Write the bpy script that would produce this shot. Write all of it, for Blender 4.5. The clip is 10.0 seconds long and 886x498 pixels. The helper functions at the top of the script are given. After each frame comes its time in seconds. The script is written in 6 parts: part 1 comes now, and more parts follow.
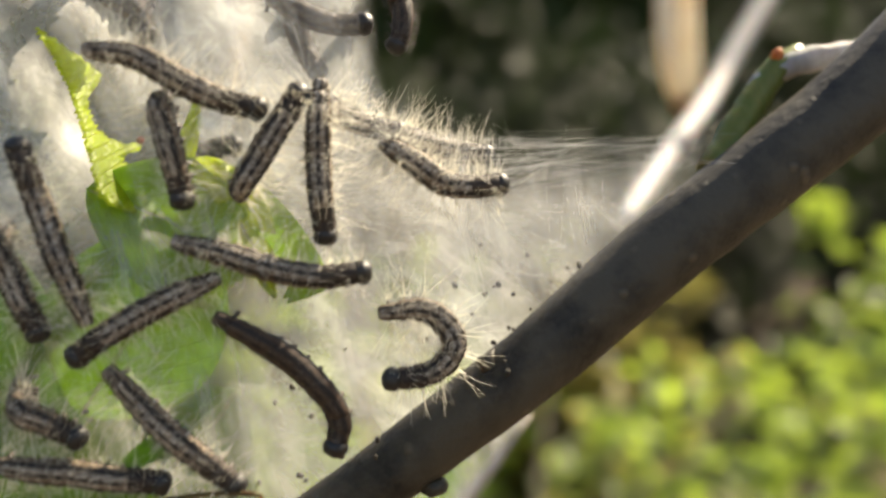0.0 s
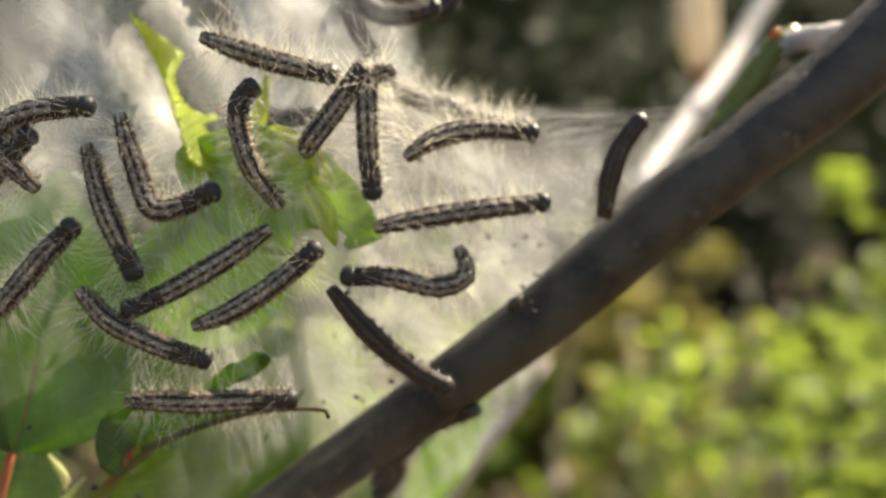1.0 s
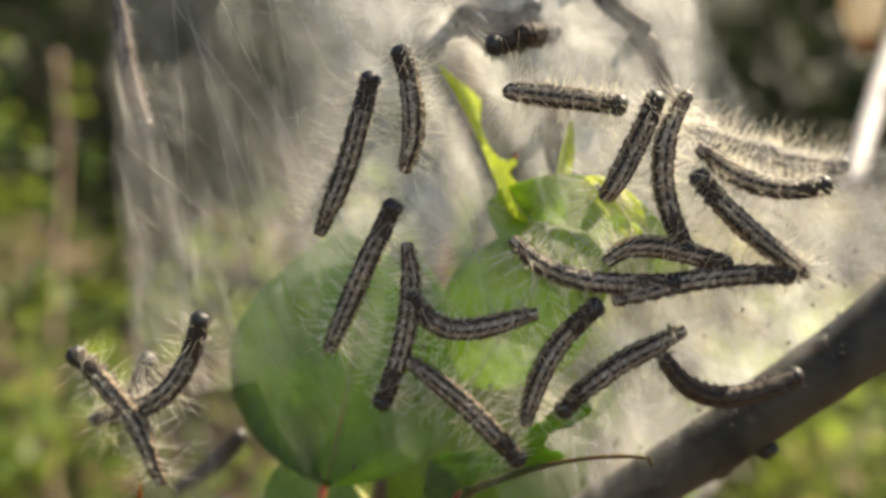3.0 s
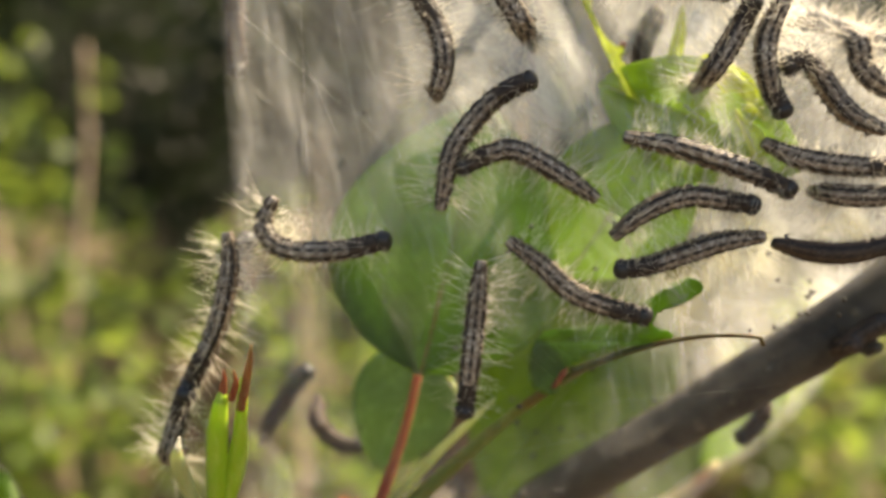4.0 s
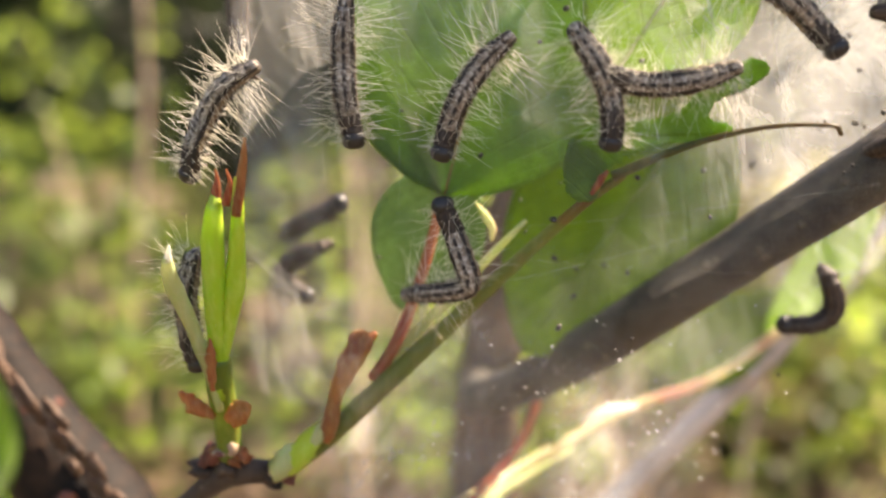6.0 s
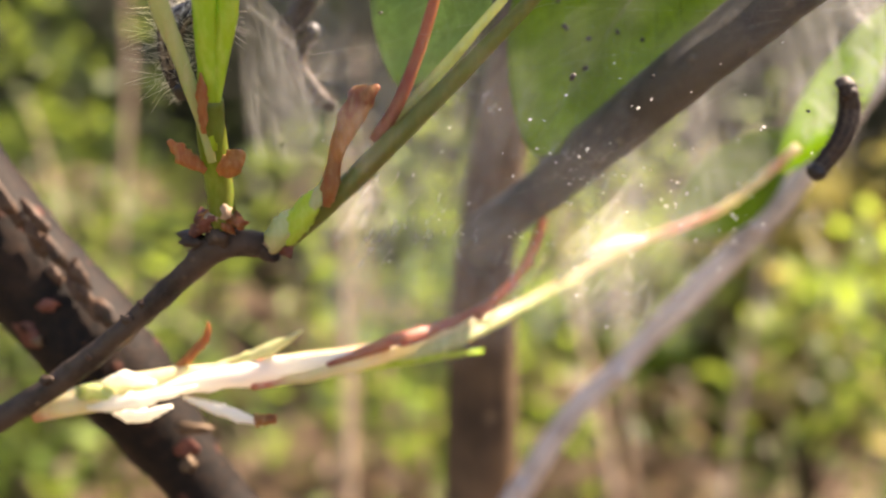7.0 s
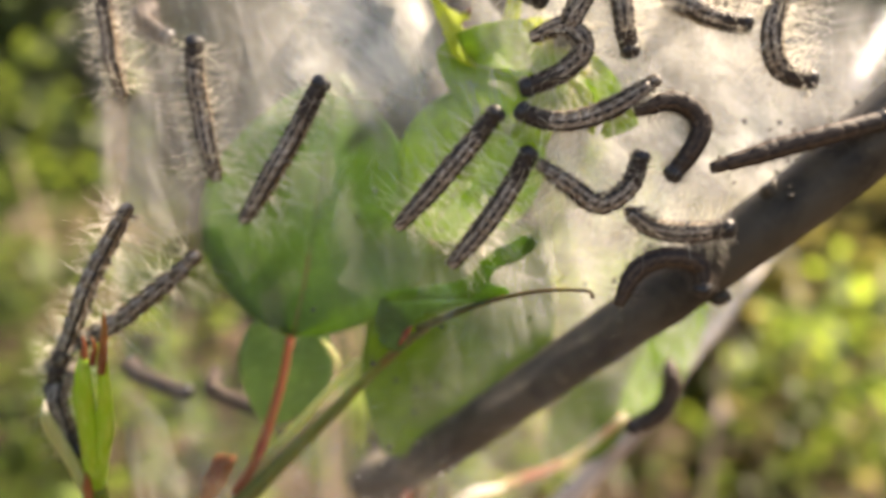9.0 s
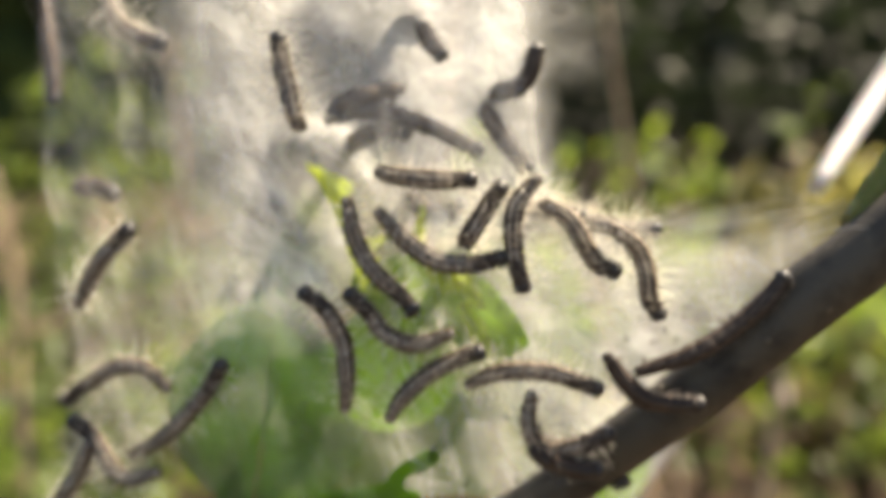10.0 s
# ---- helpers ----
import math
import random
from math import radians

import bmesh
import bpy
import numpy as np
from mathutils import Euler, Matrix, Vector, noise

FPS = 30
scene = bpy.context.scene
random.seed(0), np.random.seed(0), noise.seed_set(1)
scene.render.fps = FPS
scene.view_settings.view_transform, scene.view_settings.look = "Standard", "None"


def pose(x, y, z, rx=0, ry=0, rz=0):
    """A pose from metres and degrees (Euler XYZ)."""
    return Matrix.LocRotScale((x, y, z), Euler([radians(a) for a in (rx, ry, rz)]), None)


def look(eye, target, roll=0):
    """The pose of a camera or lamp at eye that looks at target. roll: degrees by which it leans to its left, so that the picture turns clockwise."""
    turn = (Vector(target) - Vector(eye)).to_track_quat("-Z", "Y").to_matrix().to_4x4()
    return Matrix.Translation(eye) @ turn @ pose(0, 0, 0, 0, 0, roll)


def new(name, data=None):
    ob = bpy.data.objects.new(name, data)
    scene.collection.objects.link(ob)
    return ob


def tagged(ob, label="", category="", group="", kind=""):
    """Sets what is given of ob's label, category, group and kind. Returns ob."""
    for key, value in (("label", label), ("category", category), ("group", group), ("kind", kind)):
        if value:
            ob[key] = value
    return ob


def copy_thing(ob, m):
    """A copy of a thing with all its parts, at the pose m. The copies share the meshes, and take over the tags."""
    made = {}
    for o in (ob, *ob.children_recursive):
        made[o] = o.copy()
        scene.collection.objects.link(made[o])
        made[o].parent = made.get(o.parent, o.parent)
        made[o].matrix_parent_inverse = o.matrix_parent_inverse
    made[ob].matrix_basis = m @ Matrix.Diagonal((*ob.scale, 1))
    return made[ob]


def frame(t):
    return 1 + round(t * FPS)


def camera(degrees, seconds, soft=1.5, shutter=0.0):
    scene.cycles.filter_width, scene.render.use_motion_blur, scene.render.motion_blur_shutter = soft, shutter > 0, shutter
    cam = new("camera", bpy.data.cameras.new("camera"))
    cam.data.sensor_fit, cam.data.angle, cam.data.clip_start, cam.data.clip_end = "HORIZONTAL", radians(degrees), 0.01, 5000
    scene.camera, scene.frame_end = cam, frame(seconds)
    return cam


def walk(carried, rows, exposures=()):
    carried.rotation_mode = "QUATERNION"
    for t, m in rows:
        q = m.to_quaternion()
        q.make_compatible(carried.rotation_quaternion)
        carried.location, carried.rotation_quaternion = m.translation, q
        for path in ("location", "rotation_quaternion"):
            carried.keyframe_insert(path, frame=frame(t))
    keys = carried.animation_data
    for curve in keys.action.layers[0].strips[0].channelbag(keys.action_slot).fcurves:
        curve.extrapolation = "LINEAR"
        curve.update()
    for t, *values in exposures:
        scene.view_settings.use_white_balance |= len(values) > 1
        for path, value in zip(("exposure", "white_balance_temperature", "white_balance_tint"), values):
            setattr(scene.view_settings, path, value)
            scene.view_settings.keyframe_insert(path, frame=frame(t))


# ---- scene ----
cam = camera(54.0, 10.0, soft=2.2, shutter=0.25)
PATH = [
    (0, (0.017, -0.095, 0.03), (0.103, 1.901, -0.045), -1.1),
    (0.5, (0.014, -0.104, 0.022), (0.057, 1.892, -0.091), -0.4),
    (1, (0.014, -0.112, 0.029), (0.053, 1.883, -0.118), -1.0),
    (1.5, (0.015, -0.104, 0.03), (0.033, 1.89, -0.123), -3.0),
    (2, (0.003, -0.103, 0.036), (-0.069, 1.889, -0.125), -3.5),
    (2.5, (-0.003, -0.112, 0.039), (-0.178, 1.872, -0.147), -3.0),
    (2.7, (-0.01, -0.113, 0.046), (-0.16, 1.865, -0.209), -2.4),
    (3.8, (-0.024, -0.114, 0.024), (-0.272, 1.866, -0.11), -1.4),
    (4, (-0.03, -0.116, 0.024), (-0.223, 1.864, -0.184), -0.8),
    (4.5, (-0.037, -0.117, 0.02), (-0.261, 1.856, -0.222), -1.5),
    (5, (-0.044, -0.12, 0.015), (-0.283, 1.851, -0.231), -1.9),
    (5.2, (-0.044, -0.117, 0.013), (-0.292, 1.853, -0.227), -1.5),
    (6.3, (-0.023, -0.102, -0.004), (-0.369, 1.839, -0.34), -1.9),
    (6.5, (-0.023, -0.102, -0.011), (-0.367, 1.839, -0.347), -1.8),
    (7, (-0.031, -0.102, -0.029), (-0.328, 1.849, -0.35), -2.1),
    (7.5, (-0.037, -0.109, -0.028), (-0.306, 1.847, -0.344), -2.7),
    (8, (-0.031, -0.116, -0.012), (-0.291, 1.84, -0.337), -2.7),
    (8.5, (-0.02, -0.12, 0.009), (-0.298, 1.837, -0.296), -3.1),
    (9, (-0.002, -0.118, 0.023), (-0.291, 1.841, -0.253), -3.1),
    (9.5, (0.009, -0.12, 0.032), (-0.375, 1.829, -0.197), -3.5),
    (9.8, (0.014, -0.125, 0.046), (-0.348, 1.822, -0.236), -3.9),
    (10, (0.027, -0.123, 0.061), (-0.43, 1.795, -0.274), -6.2),
]
walk(cam, [(t, look(eye, target, roll)) for t, eye, target, roll in PATH],
     exposures=[(0, 1.8, 7600, 10), (2.7, 1.75, 7600, 10), (4, 2.0, 8200, 12), (4.5, 2.35, 8200, 13), (5.2, 2.55, 8000, 15), (6.5, 2.45, 7700, 21), (7.3, 2.4, 7700, 22), (8, 2.12, 7700, 23), (9, 2.2, 7800, 18), (9.5, 2.15, 7800, 17), (10, 1.9, 7500, 13)])

# the lens is close to its subject: what lies far behind is out of focus
cam.data.dof.use_dof = True
cam.data.dof.focus_distance = 0.104
cam.data.dof.aperture_fstop = 10.0

# ---------------------------------------------------------------- light
SUN_AZ, SUN_EL = 56.0, 49.0     # degrees: turned from straight ahead to the right, and height
world = bpy.data.worlds.new("sky")
scene.world = world
world.use_nodes = True
wn = world.node_tree
sky = wn.nodes.new("ShaderNodeTexSky")
sky.sky_type = "NISHITA"
sky.sun_disc = False
sky.sun_elevation = radians(SUN_EL)
sky.sun_rotation = radians(SUN_AZ)
wn.nodes["Background"].inputs[1].default_value = 0.07
wn.links.new(sky.outputs[0], wn.nodes["Background"].inputs[0])
sun = new("sun", bpy.data.lights.new("sun", "SUN"))
sun.data.energy = 5.0
sun.data.angle = radians(0.6)
sun.data.color = (1.0, 0.92, 0.78)
sun_from = Vector((math.sin(radians(SUN_AZ)) * math.cos(radians(SUN_EL)),
                   math.cos(radians(SUN_AZ)) * math.cos(radians(SUN_EL)), math.sin(radians(SUN_EL))))
sun.matrix_world = look(sun_from * 3, (0, 0, 0))


# ---------------------------------------------------------------- materials
class Nodes:
    """Short forms for a node material."""

    def __init__(self, name):
        self.mat = bpy.data.materials.new(name)
        self.mat.use_nodes = True
        self.t = self.mat.node_tree
        self.t.nodes.clear()
        self.out = self.t.nodes.new("ShaderNodeOutputMaterial")

    def add(self, kind, **inputs):
        n = self.t.nodes.new(kind)
        for key, value in inputs.items():
            self.put(n.inputs[key.replace("_", " ")], value)
        return n

    def put(self, socket, value):
        if hasattr(value, "is_linked"):
            self.t.links.new(value, socket)
        else:
            socket.default_value = value

    def coords(self, kind="Object"):
        return self.t.nodes.new("ShaderNodeTexCoord").outputs[kind]

    def scaled(self, vec, s):
        n = self.add("ShaderNodeMapping", Vector=vec)
        n.inputs["Scale"].default_value = s
        return n.outputs[0]

    def noise(self, vec, scale, detail=4.0, rough=0.6, distort=0.0):
        n = self.add("ShaderNodeTexNoise", Vector=vec, Scale=scale, Detail=detail, Roughness=rough, Distortion=distort)
        return n.outputs["Fac"]

    def ramp(self, fac, *stops):
        n = self.add("ShaderNodeValToRGB", Fac=fac)
        e = n.color_ramp.elements
        while len(e) < len(stops):
            e.new(0.5)
        for el, (at, col) in zip(e, stops):
            el.position = at
            el.color = (*col, 1) if not isinstance(col, (int, float)) else (col, col, col, 1)
        return n.outputs[0]

    def mix(self, fac, a, b, blend="MIX"):
        n = self.t.nodes.new("ShaderNodeMix")
        n.data_type = "RGBA"
        n.blend_type = blend
        self.put(n.inputs[0], fac)
        self.put(n.inputs[6], (*a, 1) if isinstance(a, tuple) else a)
        self.put(n.inputs[7], (*b, 1) if isinstance(b, tuple) else b)
        return n.outputs[2]

    def math(self, op, a, b=0.0, c=0.0, clamp=False):
        n = self.t.nodes.new("ShaderNodeMath")
        n.operation = op
        n.use_clamp = clamp
        for s, v in zip(n.inputs, (a, b, c)):
            self.put(s, v)
        return n.outputs[0]

    def bump(self, height, strength, distance):
        return self.add("ShaderNodeBump", Height=height, Strength=strength, Distance=distance).outputs[0]

    def surface(self, shader):
        self.t.links.new(shader, self.out.inputs[0])
        return self.mat

    def split(self, vec):
        n = self.add("ShaderNodeSeparateXYZ", Vector=vec)
        return n.outputs

    def random(self):
        return self.t.nodes.new("ShaderNodeObjectInfo").outputs["Random"]

    def island(self):
        return self.t.nodes.new("ShaderNodeNewGeometry").outputs["Random Per Island"]

    def principled(self, color, rough, normal=None, spec=0.5, **more):
        n = self.add("ShaderNodeBsdfPrincipled", Roughness=rough, **more)
        n.inputs["Specular IOR Level"].default_value = spec
        self.put(n.inputs["Base Color"], (*color, 1) if isinstance(color, tuple) else color)
        if normal is not None:
            self.put(n.inputs["Normal"], normal)
        return n.outputs[0]


def bark(name, dark, light, spot, scale=1.0, rough=0.6, shine=0.4, share=0.5):
    n = Nodes(name)
    o = n.coords()
    big = n.noise(o, 90 * scale, 4, 0.6)
    fine = n.noise(o, 900 * scale, 4, 0.7)
    col = n.mix(n.ramp(big, (0.86 - share, 0.0), (1.06 - share, 1.0)), dark, light)
    col = n.mix(n.math("MULTIPLY", n.ramp(fine, (0.45, 0.0), (0.75, 1.0)), 0.5), col, light)
    lent = n.add("ShaderNodeTexVoronoi", Vector=n.scaled(o, (1, 1, 1)), Scale=240 * scale)
    dots = n.ramp(lent.outputs["Distance"], (0.08, 1.0), (0.2, 0.0))
    col = n.mix(n.math("MULTIPLY", dots, 0.6), col, spot)
    h = n.math("ADD", n.math("MULTIPLY", fine, 0.5), n.math("MULTIPLY", big, 1.0))
    h = n.math("ADD", h, n.math("MULTIPLY", dots, 0.4))
    return n.surface(n.principled(col, rough, n.bump(h, 0.6, 0.0006), shine))


def leafmat(name, dark, light, through_col, amount=0.45, gloss=0.42):
    """A living blade: veins from its own along/across coordinates, light passing through it."""
    n = Nodes(name)
    uv = n.coords("UV")
    o = n.coords()
    u, v, _ = n.split(uv)
    av = n.math("ABSOLUTE", v)
    side = n.math("SINE", n.math("MULTIPLY", n.math("SUBTRACT", u, n.math("MULTIPLY", av, 0.42)), 56.0))
    vein = n.ramp(side, (0.9, 0.0), (0.99, 1.0))
    mid = n.ramp(av, (0.02, 1.0), (0.06, 0.0))
    veins = n.math("MAXIMUM", n.math("MULTIPLY", vein, 0.55), mid)
    net = n.add("ShaderNodeTexVoronoi", Vector=o, Scale=900.0)
    net.feature = "DISTANCE_TO_EDGE"
    cells = n.ramp(net.outputs["Distance"], (0.0, 1.0), (0.09, 0.0))
    blotch = n.noise(o, 130, 4, 0.6)
    col = n.mix(n.ramp(blotch, (0.36, 0.0), (0.62, 1.0)), dark, light)
    col = n.mix(n.math("MULTIPLY", veins, 0.5), col, tuple(min(1, c * 1.6 + 0.03) for c in light))
    col = n.mix(n.math("MULTIPLY", cells, 0.25), col, dark)
    fine = n.noise(o, 650, 4, 0.7)
    col = n.mix(n.ramp(fine, (0.42, 0.55), (0.58, 0.0)), col, tuple(c * 0.45 for c in dark))
    through_col = tuple(through_col)
    glow = n.mix(n.math("MULTIPLY", n.math("MAXIMUM", n.math("MAXIMUM", veins, n.ramp(fine, (0.42, 0.6), (0.56, 0.0))), n.ramp(blotch, (0.36, 0.8), (0.6, 0.0))), 0.6), through_col, tuple(c * 0.55 for c in through_col))
    h = n.math("SUBTRACT", n.math("MULTIPLY", blotch, 0.6), n.math("MULTIPLY", veins, 0.7))
    h = n.math("ADD", n.math("SUBTRACT", h, n.math("MULTIPLY", cells, 0.15)), n.math("MULTIPLY", fine, 0.4))
    nor = n.bump(h, 0.6, 0.0004)
    top = n.principled(col, gloss, nor, 0.4)
    tr = n.add("ShaderNodeBsdfTranslucent", Color=glow, Normal=nor)
    m = n.add("ShaderNodeMixShader", Fac=amount)
    n.t.links.new(top, m.inputs[1])
    n.t.links.new(tr.outputs[0], m.inputs[2])
    return n.surface(m.outputs[0])


def farleaf(name, dark, light, through_col):
    n = Nodes(name)
    r = n.island()
    col = n.mix(r, dark, light)
    tr = n.add("ShaderNodeBsdfTranslucent", Color=n.mix(r, tuple(c * 0.6 for c in through_col), through_col))
    m = n.add("ShaderNodeMixShader", Fac=0.5)
    n.t.links.new(n.principled(col, 0.45, None, 0.4), m.inputs[1])
    n.t.links.new(tr.outputs[0], m.inputs[2])
    return n.surface(m.outputs[0])


def stemmat(name, base, tint, pale, scale=1.0, rough=0.38):
    """Soft young shoots: base colour, a flush of tint in long patches, pale streaks."""
    n = Nodes(name)
    o = n.coords()
    flush = n.ramp(n.noise(o, 70 * scale, 3, 0.5, 0.4), (0.46, 0.0), (0.62, 1.0))
    streak = n.ramp(n.noise(n.scaled(o, (1, 1, 0.25)), 700 * scale, 4, 0.65), (0.45, 0.0), (0.8, 1.0))
    col = n.mix(flush, base, tint)
    col = n.mix(n.math("MULTIPLY", streak, 0.6), col, pale)
    nor = n.bump(streak, 0.35, 0.0002)
    top = n.principled(col, rough, nor, 0.45, Subsurface_Weight=0.3, Subsurface_Scale=0.0006)
    tr = n.add("ShaderNodeBsdfTranslucent", Color=col)
    m = n.add("ShaderNodeMixShader", Fac=0.48)
    n.t.links.new(top, m.inputs[1])
    n.t.links.new(tr.outputs[0], m.inputs[2])
    return n.surface(m.outputs[0])


def silkmat(name, thin, dense, scale, stretch, tone=(0.86, 0.85, 0.82), angle=0.0):
    """Spun silk: a veil of crossing fibres. Its cover lies between thin and dense, and thins out by the sheet's own 'cover'."""
    n = Nodes(name)
    o = n.coords()
    rot = n.add("ShaderNodeMapping", Vector=o)
    rot.inputs["Rotation"].default_value = (0, radians(angle), 0)
    v = rot.outputs[0]
    f1 = n.noise(n.scaled(v, stretch), scale, 5, 0.7, 0.5)
    rot2 = n.add("ShaderNodeMapping", Vector=o)
    rot2.inputs["Rotation"].default_value = (0, radians(angle + 38), 0)
    f2 = n.noise(n.scaled(rot2.outputs[0], stretch), scale * 1.5, 5, 0.7, 0.3)
    cloud = n.math("MULTIPLY_ADD", n.noise(n.scaled(v, (1, 1, 0.14)), 230, 4, 0.6), 0.6, n.math("MULTIPLY", n.noise(o, 75, 4, 0.55), 0.4))
    f = n.math("MAXIMUM", n.ramp(f1, (0.49, 0.0), (0.66, 1.0)), n.math("MULTIPLY", n.ramp(f2, (0.52, 0.0), (0.68, 1.0)), 0.8))
    f = n.math("ADD", n.math("MULTIPLY", f, 0.55), n.math("MULTIPLY", n.ramp(cloud, (0.38, 0.0), (0.64, 1.0)), 0.45))
    a = n.math("MULTIPLY_ADD", f, dense - thin, thin)
    cover = n.t.nodes.new("ShaderNodeAttribute")
    cover.attribute_name = "cover"
    a = n.math("MULTIPLY", a, cover.outputs["Fac"], clamp=True)
    d = n.add("ShaderNodeBsdfDiffuse", Color=(*tone, 1))
    g = n.add("ShaderNodeBsdfTranslucent", Color=(*tone, 1))
    m = n.add("ShaderNodeMixShader", Fac=0.62)
    n.t.links.new(d.outputs[0], m.inputs[1])
    n.t.links.new(g.outputs[0], m.inputs[2])
    gl = n.add("ShaderNodeBsdfGlossy", Color=(0.9, 0.9, 0.9, 1), Roughness=0.4)
    m1 = n.add("ShaderNodeMixShader", Fac=0.12)
    n.t.links.new(m.outputs[0], m1.inputs[1])
    n.t.links.new(gl.outputs[0], m1.inputs[2])
    clear = n.add("ShaderNodeBsdfTransparent")
    m2 = n.add("ShaderNodeMixShader", Fac=a)
    n.t.links.new(clear.outputs[0], m2.inputs[1])
    n.t.links.new(m1.outputs[0], m2.inputs[2])
    return n.surface(m2.outputs[0])


def fibremat(name, col, amount=0.5, rough=0.35):
    n = Nodes(name)
    p = n.principled(col, rough, None, 0.6)
    tr = n.add("ShaderNodeBsdfTranslucent", Color=(*col, 1))
    m = n.add("ShaderNodeMixShader", Fac=amount)
    n.t.links.new(p, m.inputs[1])
    n.t.links.new(tr.outputs[0], m.inputs[2])
    return n.surface(m.outputs[0])


def skinmat(name, pale, brown, amount):
    """Caterpillar skin in a segment's own space: x along the body, z its back."""
    n = Nodes(name)
    x, y, z = n.split(n.coords())
    ang = n.math("DIVIDE", n.math("ABSOLUTE", n.math("ARCTAN2", y, z)), 3.1416)
    grain = n.noise(n.coords(), 1500, 5, 0.75)
    wob = n.math("ADD", ang, n.math("MULTIPLY", n.math("SUBTRACT", grain, 0.5), 0.16))
    black = (0.017, 0.013, 0.011)
    # a pale back with a row of black spots, one on each ring, dark flanks and a brown side line
    mid = n.math("MULTIPLY", n.math("ABSOLUTE", n.math("ADD", x, n.math("MULTIPLY", n.math("SUBTRACT", grain, 0.5), 0.0009))), 1000.0)
    spot = n.math("MULTIPLY", n.ramp(mid, (0.5, 1.0), (0.85, 0.25)), n.ramp(wob, (0.035, 1.0), (0.075, 0.0)))
    stripe = n.math("MULTIPLY", n.ramp(wob, (0.17, 1.0), (0.235, 0.0)), n.math("SUBTRACT", 1.0, spot))
    rows = n.math("MULTIPLY", n.ramp(wob, (0.155, 0.0), (0.175, 1.0), (0.20, 1.0), (0.23, 0.0)), n.ramp(mid, (0.25, 1.0), (0.5, 0.0)))
    stripe = n.math("MULTIPLY", stripe, n.math("SUBTRACT", 1.0, n.math("MULTIPLY", rows, 0.25)))
    side = n.ramp(wob, (0.32, 0.0), (0.37, 1.0), (0.46, 1.0), (0.52, 0.0))
    break_up = n.ramp(grain, (0.34, 0.45), (0.54, 1.0))
    age = n.math("MULTIPLY_ADD", n.add("ShaderNodeObjectInfo").outputs["Random"], 0.4, 0.6)
    tan = n.mix(n.math("MULTIPLY", n.ramp(grain, (0.42, 0.0), (0.6, 1.0)), 0.7), brown, pale)
    light = n.math("MULTIPLY", n.math("MULTIPLY", stripe, age), n.math("MULTIPLY", break_up, amount))
    col = n.mix(light, black, tan)
    col = n.mix(n.math("MULTIPLY", n.math("MULTIPLY", side, break_up), amount), col, brown)
    col = n.mix(n.math("MULTIPLY", n.ramp(ang, (0.55, 0.0), (0.7, 1.0)), 0.6), col, (0.05, 0.042, 0.038))
    nor = n.bump(grain, 0.6, 0.00015)
    return n.surface(n.principled(col, 0.62, nor, 0.3))


def plain(name, col, rough, var=0.3, scale=400.0, bumpy=0.0003, spec=0.5):
    n = Nodes(name)
    o = n.coords()
    f = n.noise(o, scale, 4, 0.65)
    c = n.mix(f, tuple(k * (1 - var) for k in col), tuple(min(1, k * (1 + var)) for k in col))
    return n.surface(n.principled(c, rough, n.bump(f, 0.4, bumpy), spec))


def littermat():
    n = Nodes("leaf_litter")
    o = n.coords()
    a = n.noise(o, 9, 5, 0.65)
    b = n.noise(o, 60, 5, 0.7)
    col = n.mix(n.ramp(a, (0.35, 0.0), (0.65, 1.0)), (0.045, 0.029, 0.021), (0.095, 0.062, 0.043))
    col = n.mix(n.ramp(b, (0.45, 0.0), (0.7, 1.0)), col, (0.14, 0.095, 0.066))
    col = n.mix(n.ramp(n.noise(o, 4, 3), (0.52, 0.0), (0.68, 1.0)), col, (0.10, 0.11, 0.045))
    return n.surface(n.principled(col, 0.85, n.bump(b, 0.8, 0.01), 0.2))


M_BRANCH = bark("dark_bark", (0.012, 0.011, 0.009), (0.056, 0.049, 0.036), (0.115, 0.095, 0.066), 1.0, 0.55, 0.3)
M_OLDBARK = bark("brown_bark", (0.005, 0.0035, 0.003), (0.036, 0.019, 0.011), (0.09, 0.034, 0.024), 0.7, 0.68, 0.16, 0.28)
M_TWIG = bark("twig_bark", (0.008, 0.006, 0.005), (0.055, 0.038, 0.028), (0.12, 0.085, 0.06), 1.5, 0.6, 0.25)
M_PALEBARK = bark("pale_bark", (0.28, 0.23, 0.21), (0.55, 0.48, 0.45), (0.30, 0.26, 0.25), 1.0, 0.5, 0.5)
M_WHITE = stemmat("silky_white_wood", (0.58, 0.58, 0.60), (0.44, 0.42, 0.42), (0.70, 0.70, 0.72), 1.5, 0.5)
M_CREAM = stemmat("cream_wood", (0.84, 0.77, 0.62), (0.70, 0.56, 0.38), (0.8, 0.7, 0.5), 1.0, 0.5)
M_STEM = bark("brown_stem_bark", (0.022, 0.014, 0.009), (0.12, 0.078, 0.045), (0.22, 0.16, 0.10), 0.35, 0.65, 0.3)
# Tan of the sunlit bark on the brown branch, and of small bud scars.
M_TAN = bark("tan_and_sunlit_bark", (0.012, 0.007, 0.005), (0.07, 0.036, 0.02), (0.025, 0.013, 0.009), 2.0, 0.6, 0.4)
M_BEIGE = bark("beige_bark", (0.26, 0.18, 0.12), (0.55, 0.42, 0.30), (0.5, 0.25, 0.12), 1.0, 0.6, 0.4)
M_LEAF = leafmat("leaf_green", (0.05, 0.11, 0.018), (0.12, 0.21, 0.035), (0.28, 0.47, 0.04), 0.5)
M_LEAF_PALE = leafmat("leaf_pale", (0.10, 0.18, 0.07), (0.17, 0.27, 0.11), (0.28, 0.42, 0.13), 0.45)
